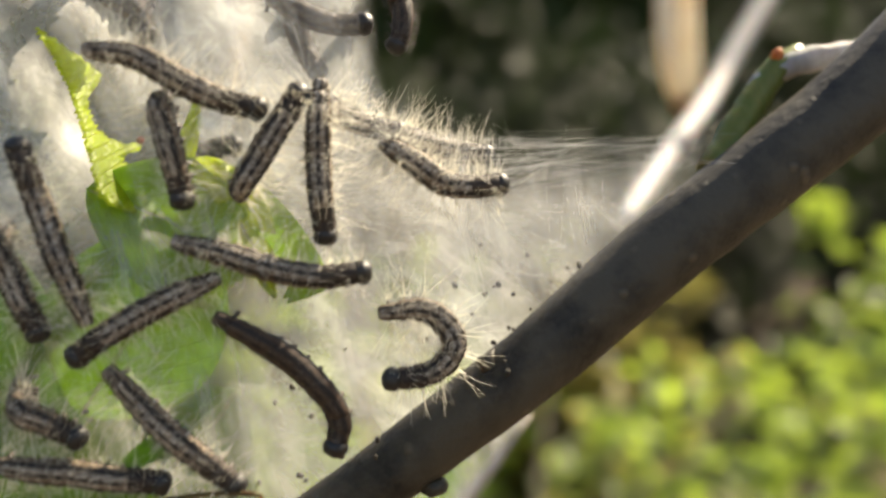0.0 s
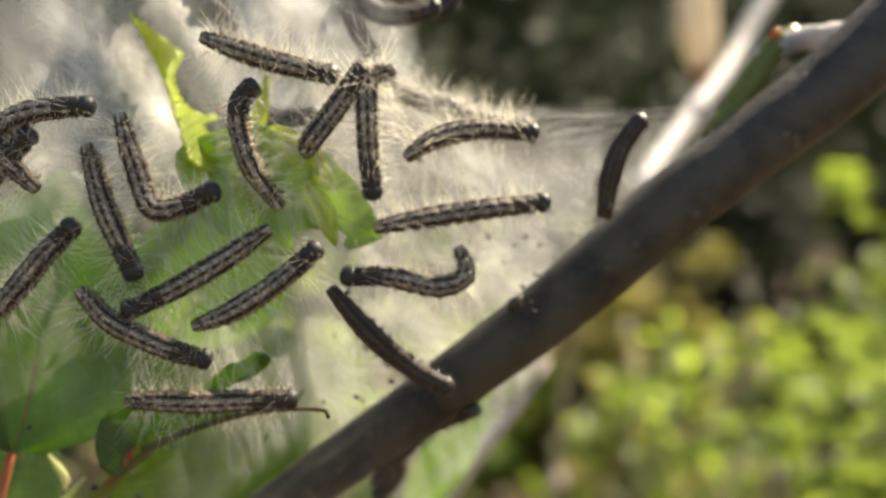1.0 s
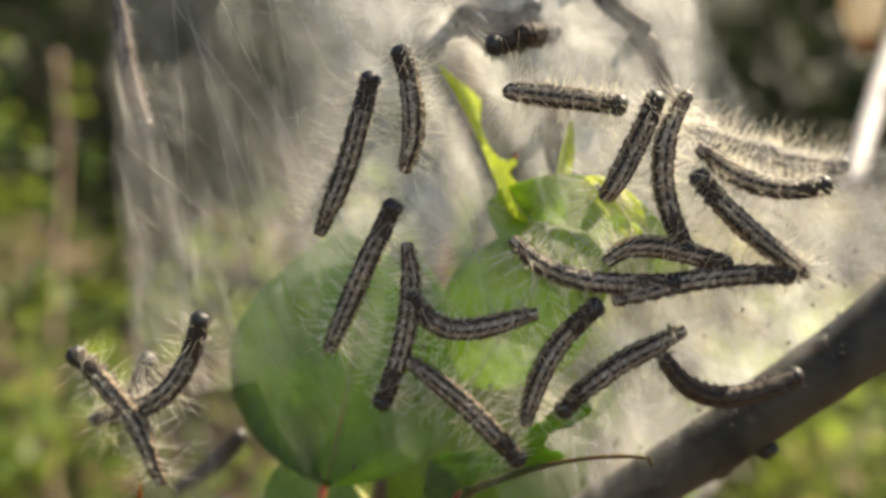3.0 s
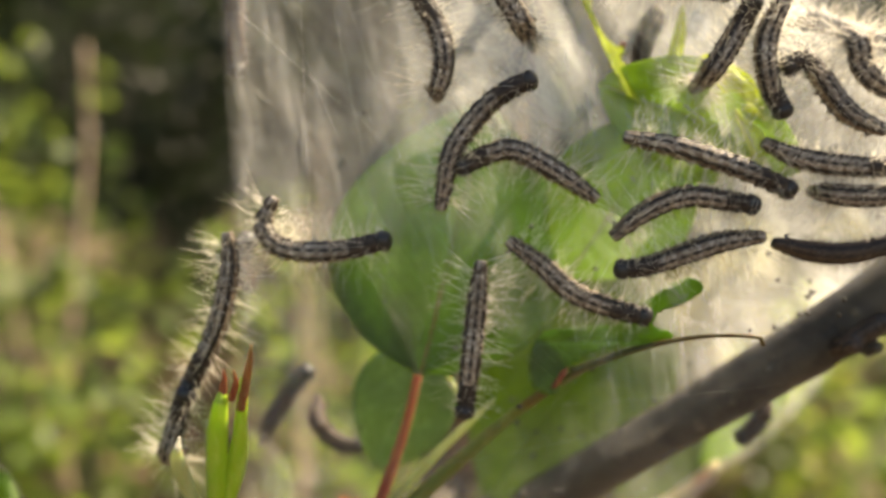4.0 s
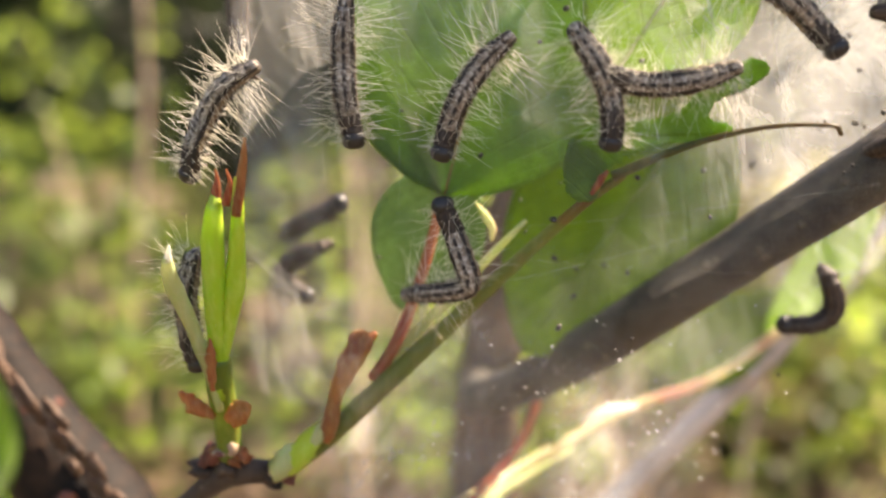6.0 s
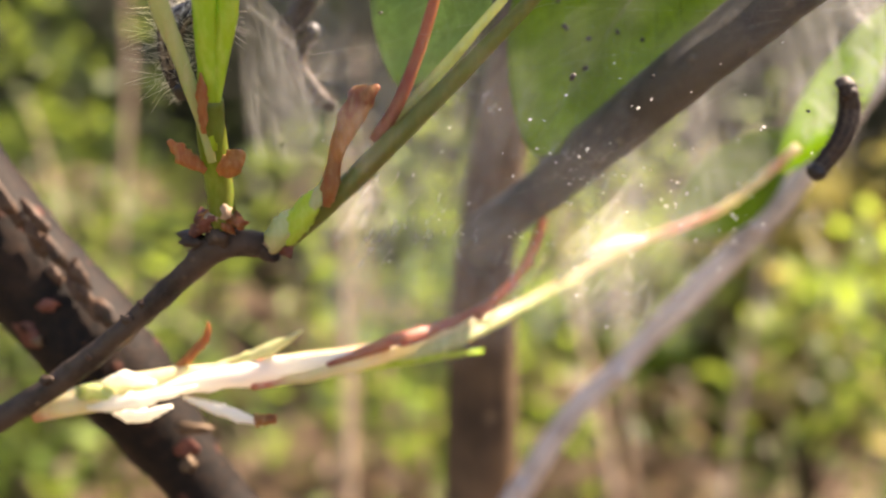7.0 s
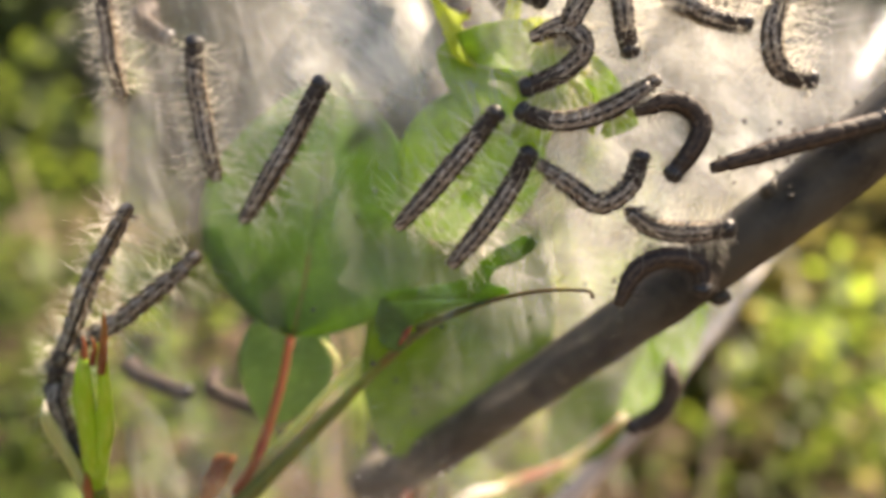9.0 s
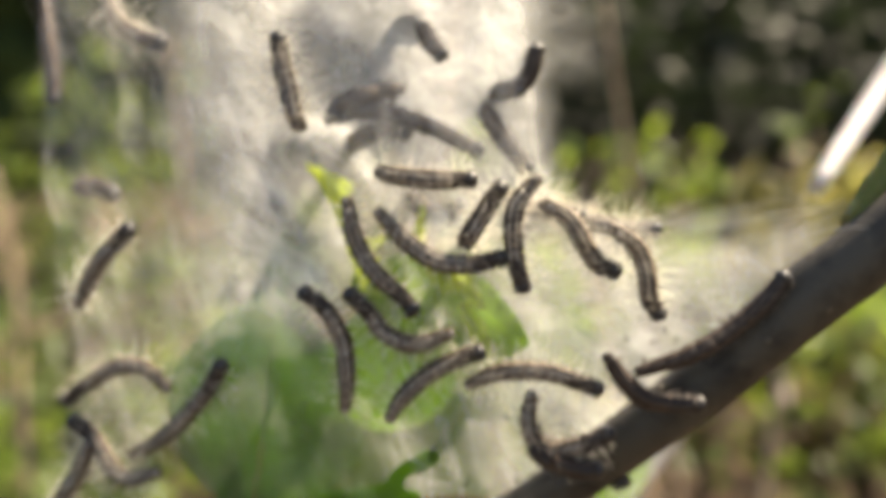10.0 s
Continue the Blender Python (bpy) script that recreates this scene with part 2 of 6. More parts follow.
M_LEAF_BRIGHT = leafmat("leaf_sunlit", (0.032, 0.072, 0.006), (0.10, 0.165, 0.012), (0.23, 0.34, 0.014), 0.55)
M_LEAF_FRESH = leafmat("leaf_fresh", (0.10, 0.19, 0.025), (0.19, 0.30, 0.045), (0.45, 0.66, 0.05), 0.55)
M_LEAF_NEST = leafmat("leaf_nest", (0.15, 0.25, 0.03), (0.27, 0.39, 0.05), (0.62, 0.85, 0.08), 0.6)
M_LEAF_LIME = leafmat("leaf_lime", (0.46, 0.60, 0.04), (0.62, 0.74, 0.07), (0.90, 0.98, 0.12), 0.66, 0.35)
M_LEAF_NEAR = leafmat("leaf_near", (0.045, 0.095, 0.009), (0.115, 0.21, 0.02), (0.27, 0.42, 0.03), 0.5, 0.3)
M_SHOOT = stemmat("green_shoot", (0.44, 0.66, 0.05), (0.56, 0.66, 0.07), (0.80, 0.86, 0.28))
M_SHOOT_STEM = stemmat("shoot_stem", (0.17, 0.24, 0.03), (0.22, 0.19, 0.04), (0.36, 0.42, 0.12))
M_SHOOT_PALE = stemmat("pale_shoot", (0.52, 0.58, 0.26), (0.62, 0.62, 0.36), (0.75, 0.75, 0.5))
M_PINK = stemmat("pink_stem", (0.76, 0.70, 0.42), (0.62, 0.20, 0.16), (0.92, 0.88, 0.72), 0.8)
M_RED = stemmat("red_petiole", (0.36, 0.10, 0.06), (0.42, 0.16, 0.08), (0.45, 0.26, 0.12))
M_GREENSTEM = stemmat("olive_stem", (0.17, 0.20, 0.045), (0.26, 0.12, 0.05), (0.30, 0.30, 0.10))
M_THINSTALK = stemmat("thin_stalk", (0.085, 0.095, 0.025), (0.13, 0.085, 0.03), (0.19, 0.18, 0.07))
M_SCAR = bark("red_scar", (0.05, 0.014, 0.010), (0.14, 0.045, 0.03), (0.22, 0.12, 0.085), 3.0, 0.6, 0.4)
M_REDTIP = stemmat("red_bud_scale", (0.44, 0.17, 0.06), (0.28, 0.07, 0.035), (0.66, 0.42, 0.18), 2.0, 0.5)
M_ORANGE = stemmat("orange_bud_scale", (0.42, 0.20, 0.06), (0.30, 0.10, 0.04), (0.62, 0.40, 0.20), 2.0, 0.5)
M_PAPER = fibremat("dry_bract", (0.95, 0.92, 0.82), 0.45, 0.4)
M_SILK_THIN = silkmat("silk_veil", 0.06, 0.48, 480, (1.0, 1.0, 0.06), (0.88, 0.88, 0.87), 10)
M_SILK_DENSE = silkmat("silk_core", 0.22, 0.72, 240, (1.0, 1.0, 0.35), (0.90, 0.91, 0.88), 50)
M_SILK_LOW = silkmat("silk_skirt", 0.08, 0.44, 1100, (1.0, 1.0, 0.15), (0.82, 0.81, 0.79), -40)
M_THREAD = fibremat("silk_thread", (0.86, 0.85, 0.82), 0.4, 0.25)
M_SKIN = skinmat("caterpillar_skin", (0.62, 0.585, 0.52), (0.21, 0.155, 0.105), 0.92)
# Darkened copy of the skin, for bodies seen against the light.
M_SKIN_BACKLIT = skinmat("backlit_caterpillar_skin", (0.15, 0.12, 0.09), (0.09, 0.05, 0.028), 0.6)
M_SKIN_DARK = skinmat("caterpillar_front", (0.2, 0.18, 0.15), (0.10, 0.06, 0.035), 0.35)
M_HEAD = plain("head_capsule", (0.012, 0.011, 0.011), 0.5, 0.4, 2000, 0.00005)
M_HAIR = fibremat("pale_hair", (0.96, 0.93, 0.83), 0.6, 0.3)
M_LEG = plain("leg_skin", (0.06, 0.045, 0.035), 0.5)
M_FRASS = plain("frass_pellet", (0.03, 0.025, 0.018), 0.8)
M_EGG = plain("shiny_speck", (0.85, 0.75, 0.55), 0.25, 0.1)
M_LITTER = littermat()
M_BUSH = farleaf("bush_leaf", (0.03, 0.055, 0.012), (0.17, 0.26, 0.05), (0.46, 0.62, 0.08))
# Near-black leaf: the deep shade of the far bushes is in the colour.
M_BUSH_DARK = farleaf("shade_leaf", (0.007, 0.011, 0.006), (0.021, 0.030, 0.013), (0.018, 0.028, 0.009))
# Darker copy of the bush leaf, half shade put into its colour.
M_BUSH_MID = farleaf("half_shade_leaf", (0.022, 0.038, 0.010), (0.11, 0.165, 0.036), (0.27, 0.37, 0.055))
M_BUSH_OLIVE = farleaf("olive_leaf", (0.07, 0.07, 0.022), (0.22, 0.205, 0.07), (0.40, 0.37, 0.10))
M_BUSH_DRY = farleaf("dry_leaf", (0.08, 0.052, 0.034), (0.22, 0.15, 0.10), (0.25, 0.17, 0.11))

MM = 0.001


# ---------------------------------------------------------------- mesh helpers
def part(name, bm, material, parent=None, label=""):
    me = bpy.data.meshes.new(name)
    bm.to_mesh(me)
    bm.free()
    for p in me.polygons:
        p.use_smooth = True
    for m in (material if isinstance(material, (list, tuple)) else [material]):
        me.materials.append(m)
    ob = new(name, me)
    if parent is not None:
        ob.parent = parent
    if label:
        ob["label"] = label
    return ob


def empty(name, at=(0, 0, 0)):
    ob = new(name)
    ob.empty_display_size = 0.005
    ob.location = at
    return ob


def smooth_line(pts, n):
    """n + 1 points along a Catmull-Rom curve through pts (any dimension), even in length."""
    p = [np.array(q, float) for q in pts]
    p = [2 * p[0] - p[1]] + p + [2 * p[-1] - p[-2]]
    fine = []
    for i in range(1, len(p) - 2):
        a, b, c, d = p[i - 1:i + 3]
        for k in range(16):
            s = k / 16
            fine.append(0.5 * (2 * b + (c - a) * s + (2 * a - 5 * b + 4 * c - d) * s * s + (3 * b - a - 3 * c + d) * s ** 3))
    fine.append(p[-2])
    fine = np.array(fine)
    run = np.concatenate([[0], np.cumsum(np.linalg.norm(np.diff(fine, axis=0), axis=1))])
    at = np.linspace(0, run[-1], n + 1)
    return np.stack([np.interp(at, run, fine[:, k]) for k in range(fine.shape[1])], axis=1)


def tube(pts, sides=10, rings=24, rough=0.0, seed=0.0, bm=None, flat=1.0):
    """A round limb through (x, y, z, radius) in millimetres, with an uneven skin."""
    bm = bm or bmesh.new()
    line = smooth_line(pts, rings)
    prev, up = None, Vector((0.13, -0.9, 0.41))
    for i, (x, y, z, r) in enumerate(line):
        a, b = line[max(0, i - 1)][:3], line[min(rings, i + 1)][:3]
        d = Vector(b - a).normalized()
        up = (up - d * up.dot(d)).normalized()
        side = d.cross(up)
        ring = []
        for k in range(sides):
            w = 2 * math.pi * k / sides
            e = up * math.cos(w) * flat + side * math.sin(w)
            q = Vector((x, y, z))
            rr = r * (1 + rough * noise.noise((q + e * r) * (1.4 / max(r, 0.5)) + Vector((seed, seed, 0))))
            ring.append(bm.verts.new((q + e * rr) * MM))
        if prev:
            for k in range(sides):
                bm.faces.new((prev[k], prev[(k + 1) % sides], ring[(k + 1) % sides], ring[k]))
        else:
            bm.faces.new(ring[::-1])
        prev = ring
    bm.faces.new(prev)
    return bm


def lump(center, size, rough=0.2, seed=0.0, bm=None, sub=2, turn=(0, 0, 0)):
    """A small uneven knob, in millimetres."""
    bm = bm or bmesh.new()
    made = bmesh.ops.create_icosphere(bm, subdivisions=sub, radius=1)["verts"]
    e = Euler([radians(a) for a in turn])
    for v in made:
        k = 1 + rough * (noise.noise(v.co * 1.7 + Vector((seed, 0, seed))) + 0.6 * noise.noise(v.co * 4.1 + Vector((0, seed, 3))))
        q = Vector((v.co.x * size[0], v.co.y * size[1], v.co.z * size[2])) * k
        q.rotate(e)
        v.co = (q + Vector(center)) * MM
    return bm


def blade(base, tip, width, face, bend=2.0, fold=0.12, teeth=0, nu=40, nv=16, seed=0.0, shape=0.9, wave=0.6, bites=(), power=0.75):
    """A leaf blade from base to tip, millimetres; face: the way its upper side looks. bites: (u, v, radius) eaten out of it."""
    base, tip = Vector(base), Vector(tip)
    d = tip - base
    length = d.length
    d.normalize()
    up = Vector(face)
    up = (up - d * up.dot(d)).normalized()
    side = d.cross(up)
    bm = bmesh.new()
    uvl = bm.loops.layers.uv.new("leaf")
    grid = {}
    for i in range(nu + 1):
        u = i / nu
        w = max(0.0, math.sin(math.pi * min(1, u ** shape))) ** power
        for j in range(nv + 1):
            v = 2 * j / nv - 1
            edge = w * width / 2
            if teeth and abs(v) > 0.99:
                edge *= 1 + 0.11 * (1 - 2 * ((u * teeth) % 1.0))
            h = bend * math.sin(math.pi * u) + fold * abs(v) * edge
            h += wave * noise.noise(Vector((u * 3.1 + seed, v * 1.6, seed)))
            q = base + d * (u * length) + side * (v * edge) + up * h
            grid[i, j] = (bm.verts.new(q * MM), u, v)
    for i in range(nu):
        for j in range(nv):
            c = [grid[i, j], grid[i + 1, j], grid[i + 1, j + 1], grid[i, j + 1]]
            mu, mv = sum(k[1] for k in c) / 4, sum(k[2] for k in c) / 4
            if any(math.hypot((mu - bu) * length, (mv - bv) * width / 2 * math.sin(math.pi * mu)) < br for bu, bv, br in bites):
                continue
            f = bm.faces.new([k[0] for k in c])
            for loop, k in zip(f.loops, c):
                loop[uvl].uv = (k[1], k[2])
    for v in [v for v in bm.verts if not v.link_faces]:
        bm.verts.remove(v)
    return bm


def thicken(ob, mm):
    m = ob.modifiers.new("thickness", "SOLIDIFY")
    m.thickness = mm * MM
    m.offset = 0
    return ob


def leaf(name, material, label, base, tip, width, face, stalk=None, stalk_mat=None, rib=0.22, group="", **more):
    """A leaf: blade, midrib and, where it shows, a stalk."""
    root = empty(name, [c * MM for c in base])
    inv = Matrix.Translation([-c * MM for c in base])
    b = part("blade", blade(base, tip, width, face, **more), material, root)
    b.data.transform(inv)
    thicken(b, 0.22)
    bend = more.get("bend", 2.0)
    pts = []
    bv, tv = Vector(base), Vector(tip)
    d = (tv - bv).normalized()
    up = Vector(face)
    up = (up - d * up.dot(d)).normalized()
    wave, seed = more.get("wave", 0.6), more.get("seed", 0.0)
    for k in range(7):
        u = k / 6 * 0.96
        q = bv.lerp(tv, u) + up * (bend * math.sin(math.pi * u) + wave * noise.noise(Vector((u * 3.1 + seed, 0, seed))))
        pts.append((*q, rib * (1 - 0.8 * u)))
    rb = part("midrib", tube(pts, 6, 24, 0.1), stalk_mat or M_SHOOT_PALE, root)
    rb.data.transform(inv)
    if stalk:
        st = part("petiole", tube(stalk, 8, 16, 0.08), stalk_mat or M_RED, root)
        st.data.transform(inv)
    return tagged(root, label, "leaf", group)


# ---------------------------------------------------------------- ground and distance
def build_ground():
    bm = bmesh.new()
    n = 60
    grid = []
    for i in range(n + 1):
        row = []
        for j in range(n + 1):
            a, b = 2 * i / n - 1, 2 * j / n - 1
            x, y = 60 * a ** 5 + 3 * a, 60 * b ** 5 + 3 * b + 1
            z = -0.75 + 0.05 * noise.noise(Vector((x, y, 0))) + 0.03 * noise.noise(Vector((x * 4, y * 4, 3)))
            z += 0.16 * max(0, min(1, (y - 1.5) / 3))
            row.append(bm.verts.new((x, y, z)))
        grid.append(row)
    for i in range(n):
        for j in range(n):
            bm.faces.new((grid[i][j], grid[i + 1][j], grid[i + 1][j + 1], grid[i][j + 1]))
    tagged(part("ground", bm, M_LITTER), "brown leaf litter with patches of moss", "ground", kind="structure")


def ground_z(x, y):
    return -0.75 + 0.05 * noise.noise(Vector((x, y, 0))) + 0.16 * max(0, min(1, (y - 1.5) / 3))


def leaf_cloud(rng, spots, count, size, material, name, parent):
    """Many small folded leaves scattered round spots (x, y, z, radius), metres."""
    verts, faces = [], []
    for _ in range(count):
        x, y, z, r = spots[rng.randrange(len(spots))]
        d = Vector((rng.gauss(0, 1), rng.gauss(0, 1), rng.gauss(0, 1))).normalized() * r * rng.random() ** 0.45
        c = Vector((x, y, z)) + d
        s = size * rng.uniform(0.6, 1.3)
        e = Euler((rng.uniform(-0.9, 0.9), rng.uniform(-0.9, 0.9), rng.uniform(0, 6.28)))
        k = len(verts)
        for p in ((0, -0.5, 0), (0.26, -0.1, 0.08), (0.2, 0.25, 0.07), (0, 0.55, -0.05), (-0.2, 0.25, 0.07), (-0.26, -0.1, 0.08), (0, 0.0, 0)):
            q = Vector(p) * s
            q.rotate(e)
            verts.append(c + q)
        faces += [(k, k + 1, k + 6), (k + 1, k + 2, k + 6), (k + 2, k + 3, k + 6), (k + 3, k + 4, k + 6), (k + 4, k + 5, k + 6), (k + 5, k, k + 6)]
    me = bpy.data.meshes.new(name)
    me.from_pydata(verts, [], faces)
    me.materials.append(material)
    ob = new(name, me)
    ob.parent = parent
    return ob


def bush(seed, x, y, height, spread, count, size, material, label, stem_mat=None, low=0.1):
    rng = random.Random(seed)
    root = empty("bush", (x, y, ground_z(x, y) - 0.02))
    spots = []
    for k in range(7):
        a, lean = rng.uniform(0, 6.28), rng.uniform(0.1, 0.55) * spread
        top = Vector((lean * math.cos(a), lean * math.sin(a), height * rng.uniform(0.65, 1.0)))
        pts = [(rng.uniform(-12, 12), rng.uniform(-12, 12), -10, 7)]
        for s in (0.33, 0.66, 1.0):
            q = top * s
            pts.append((q.x * 1000 + rng.uniform(-25, 25), q.y * 1000 + rng.uniform(-25, 25), q.z * 1000, 7 * (1 - 0.8 * s)))
        part("stem", tube(pts, 7, 14, 0.15, seed), stem_mat or M_TWIG, root)
        for _ in range(9):
            s = rng.uniform(low, 1.0)
            q = top * s + Vector((rng.gauss(0, 0.3), rng.gauss(0, 0.3), rng.gauss(0, 0.12))) * spread
            spots.append((q.x, q.y, max(0.03, q.z), spread * rng.uniform(0.10, 0.26)))
    leaf_cloud(rng, spots, count, size, material, "foliage", root)
    return tagged(root, label, "bush", "bushes behind the nest")


build_ground()


def build_backdrop():
    """A far wall of dark wood edge round the clearing."""
    bm = bmesh.new()
    n, rows = 120, 14
    grid = []
    for i in range(n + 1):
        a = radians(-110 + 220 * i / n)
        col = []
        for j in range(rows + 1):
            r = 12 + 0.9 * noise.noise(Vector((i * 0.3, j * 0.5, 0))) + 0.4 * noise.noise(Vector((i * 0.9, j * 1.1, 4)))
            col.append(bm.verts.new((r * math.sin(a), r * math.cos(a), -0.9 + 4.9 * j / rows + 0.4 * noise.noise(Vector((i * 0.8, 0, 9))) * (j == rows))))
        grid.append(col)
    for i in range(n):
        for j in range(rows):
            bm.faces.new((grid[i][j], grid[i + 1][j], grid[i + 1][j + 1], grid[i][j + 1]))
    n = Nodes("wood_edge")
    o = n.coords()
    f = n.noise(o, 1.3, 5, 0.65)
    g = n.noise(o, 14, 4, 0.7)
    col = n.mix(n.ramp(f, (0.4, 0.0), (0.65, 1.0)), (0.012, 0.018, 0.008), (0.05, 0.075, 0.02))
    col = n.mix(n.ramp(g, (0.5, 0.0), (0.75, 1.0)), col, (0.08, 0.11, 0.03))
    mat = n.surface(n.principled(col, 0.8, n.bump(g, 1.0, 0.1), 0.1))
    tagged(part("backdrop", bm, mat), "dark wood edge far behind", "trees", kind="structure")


build_backdrop()


# ---------------------------------------------------------------- branches
def limb(name, label, pts, material, sides=20, rings=60, rough=0.08, seed=1.0, category="branch"):
    root = empty(name, [c * MM for c in pts[0][:3]])
    inv = Matrix.Translation([-c * MM for c in pts[0][:3]])
    b = part("wood", tube(pts, sides, rings, rough, seed), material, root)
    b.data.transform(inv)
    return tagged(root, label, category), inv


def knob(parent, inv, name, center, size, material, rough=0.3, seed=0.0, turn=(0, 0, 0), label=""):
    k = part(name, lump(center, size, rough, seed, None, 2, turn), material, parent, label)
    k.data.transform(inv)
    return k


def limb_part(parent, inv, name, pts, material, sides=8, rings=16, rough=0.1, seed=0.0, label="", flat=1.0):
    k = part(name, tube(pts, sides, rings, rough, seed, None, flat), material, parent, label)
    k.data.transform(inv)
    return k


BR = [(-54, 110, -66, 4.0), (-51, 80, -58.5, 3.8), (-47, 56, -52, 3.8), (-37, 43, -44, 3.8), (-25.3, 30, -33.6, 4.0), (-9.0, 22, -20.2, 4.0), (2.7, 18.5, -11.3, 4.2), (12.2, 16.5, -4.4, 4.4), (22, 16.2, 2.7, 4.6),
      (34.2, 16, 11.7, 4.9), (49.4, 16.6, 24.2, 5.3), (65.2, 17.5, 35.8, 5.4), (80, 19, 46.9, 5.8), (111, 22, 75, 6.2), (150, 26, 110, 6.6)]
main_branch, inv = limb("main_branch", "dark smooth bark branch with silk spun onto it", BR, M_BRANCH, 24, 110, 0.05)
rng = random.Random(4)
for k in range(9):
    s = rng.uniform(0.35, 0.9)
    line = smooth_line(BR, 100)
    q = line[int(s * 100)]
    a = rng.uniform(2.2, 5.4)
    knob(main_branch, inv, "lenticel", (q[0] + q[3] * 0.72 * math.cos(a), q[1] - q[3] * 0.68, q[2] + q[3] * 0.72 * math.sin(a) * 0.5),
         (0.3, 0.16, 0.5), M_TWIG, 0.6, k)
# spur with a cut end on the upper side
limb_part(main_branch, inv, "side_spur", [(58, 19, 35, 2.5), (63, 22, 42, 2.3), (69, 25, 49.5, 1.9), (73, 26, 52, 1.5)], M_GREENSTEM, 10, 18, 0.15)
limb_part(main_branch, inv, "cut_end", [(66, 24, 46.5, 1.8), (70, 25, 49.8, 1.8), (77, 25, 51.5, 1.7), (82, 24, 52, 1.2)], M_WHITE, 10, 14, 0.2)
knob(main_branch, inv, "bud", (69, 24.2, 51.4), (0.9, 0.9, 1.1), M_REDTIP)
knob(main_branch, inv, "spur_scale", (27, 13.5, 11.5), (1.2, 0.9, 1.3), M_BRANCH, 0.7)
knob(main_branch, inv, "bud_scar", (20, 15, -4.5), (2.0, 1.6, 1.3), M_BRANCH, 0.5, 3)

stem_up, inv = limb("upright_stem", "thick dark upright stem of the shrub", [(-62, 130, -420, 14), (-58, 125, -180, 11), (-55, 118, -90, 9), (-52, 108, -62, 7.5), (-46, 100, -30, 6),
                    (-30, 130, 60, 4.5), (-10, 170, 190, 3)], M_STEM, 16, 50, 0.08, 5)
for c, r in (((-53, 109.5, -72), 2.4), ((-60, 116.5, -118), 2.8), ((-44, 96, -36), 1.6)):
    knob(stem_up, inv, "bark_knot", c, (r, r * 0.8, r * 1.4), M_STEM, 0.8, c[2])
limb_part(stem_up, inv, "dead_twig", [(-51, 106, -66, 1.6), (-46, 101, -60, 1.2), (-41, 99, -51, 0.8), (-39, 99, -45, 0.3)], M_STEM, 8, 14, 0.2, 3, "broken side twig")
pale_stem, inv = limb("pale_stem", "pale grey stem behind the nest", [(-120, 120, -260, 4.5), (-43, 100, -120, 3.0), (-20, 98, -90, 2.8), (10, 96, -57, 2.9), (24, 94, -38, 2.2), (36, 94, -24, 1.0), (44, 96, -14, 0.3)],
                      M_PALEBARK, 12, 40, 0.08, 7)
for c in ((-21, 95.6, -91.5), (8.5, 94, -58), (-44, 97.4, -121)):
    knob(pale_stem, inv, "node", c, (2.2, 1.5, 2.4), M_PALEBARK, 0.7, c[0])
white_stick, inv = limb("white_twig", "white silk-wrapped twig leaning away behind the branch", [(72, 123, 28, 2.2), (82.9, 146.6, 35, 2.7), (123.8, 234, 60, 3.6), (164.7, 318, 86, 4.2), (196, 356, 122, 4.8), (270, 420, 210, 5.6), (330, 470, 280, 6)],
                        M_WHITE, 14, 60, 0.06, 9)
for k, q in enumerate(((112, 205, 53.2), (171, 331, 89.5))):
    knob(white_stick, inv, "node", (q[0] + 1.6, q[1] - 2.4, q[2] + 1), (2.4, 2.2, 3.6), M_WHITE, 0.5, k)
beige, inv = limb("beige_twig", "beige bare twig end behind the branch", [(159.2, 341, 84, 4.5), (158.6, 341, 92, 8.5), (156.4, 341, 116.5, 10), (152.4, 343, 200, 10.5), (144, 350, 320, 11)], M_CREAM, 14, 30, 0.12, 11)
knob(beige, inv, "tip", (159.4, 340, 85), (5.6, 5, 5.5), M_ORANGE, 0.5)
limb_part(beige, inv, "bark_strip", [(151, 336, 98, 1), (149, 335, 120, 4), (147, 336, 170, 5), (145, 338, 230, 3)], M_PAPER, 8, 16, 0.2, 4, "peeling pale bark")

# thick lit branch crossing low
OLD = [(-167, 14, 43.5, 7.0), (-137, 19, -14.5, 7.2), (-120, 22, -46.5, 8.0), (-106, 23, -65.5, 8.2), (-98, 23.5, -77.5, 6.6), (-90, 24, -89.5, 5.5), (-62, 26, -136, 6.0), (-42, 32, -241, 8)]
old_branch, inv = limb("brown_branch", "thick brown branch, its sunlit side built as tan patches and flecks", OLD, M_OLDBARK, 22, 80, 0.10, 13)
for c, s, m in (((-112.5, 15.2, -59), (2.3, 0.9, 2.6), M_SCAR), ((-108.9, 15, -56), (1.5, .7, 1.1), M_SCAR), ((-111.4, 14.8, -61.8), (1.4, .6, 1.0), M_STEM), ((-89.6, 18.8, -76.4), (2.8, 0.8, 0.9), M_STEM),
                ((-90.3, 18.6, -79.4), (1.8, .8, 1.3), M_SCAR), ((-90.6, 18.8, -82.3), (1.1, .7, 1.2), M_STEM)):
    knob(old_branch, inv, "bark_scar", c, s, m, 0.9, c[0])
# Tan piece laid on where the sun lights the dark bark.
limb_part(old_branch, inv, "bare_patch", [(-142, 13.5, 4, 0.8), (-131, 14.4, -14, 4.0), (-123, 16.4, -31, 3.2), (-116, 17.6, -42, 0.6)], M_TAN, 12, 20, 0.4, 6, "tan patch painted for sunlight on the bark", 0.7)
# Tan flecks along the sunlit band of the branch.
rng = random.Random(61)
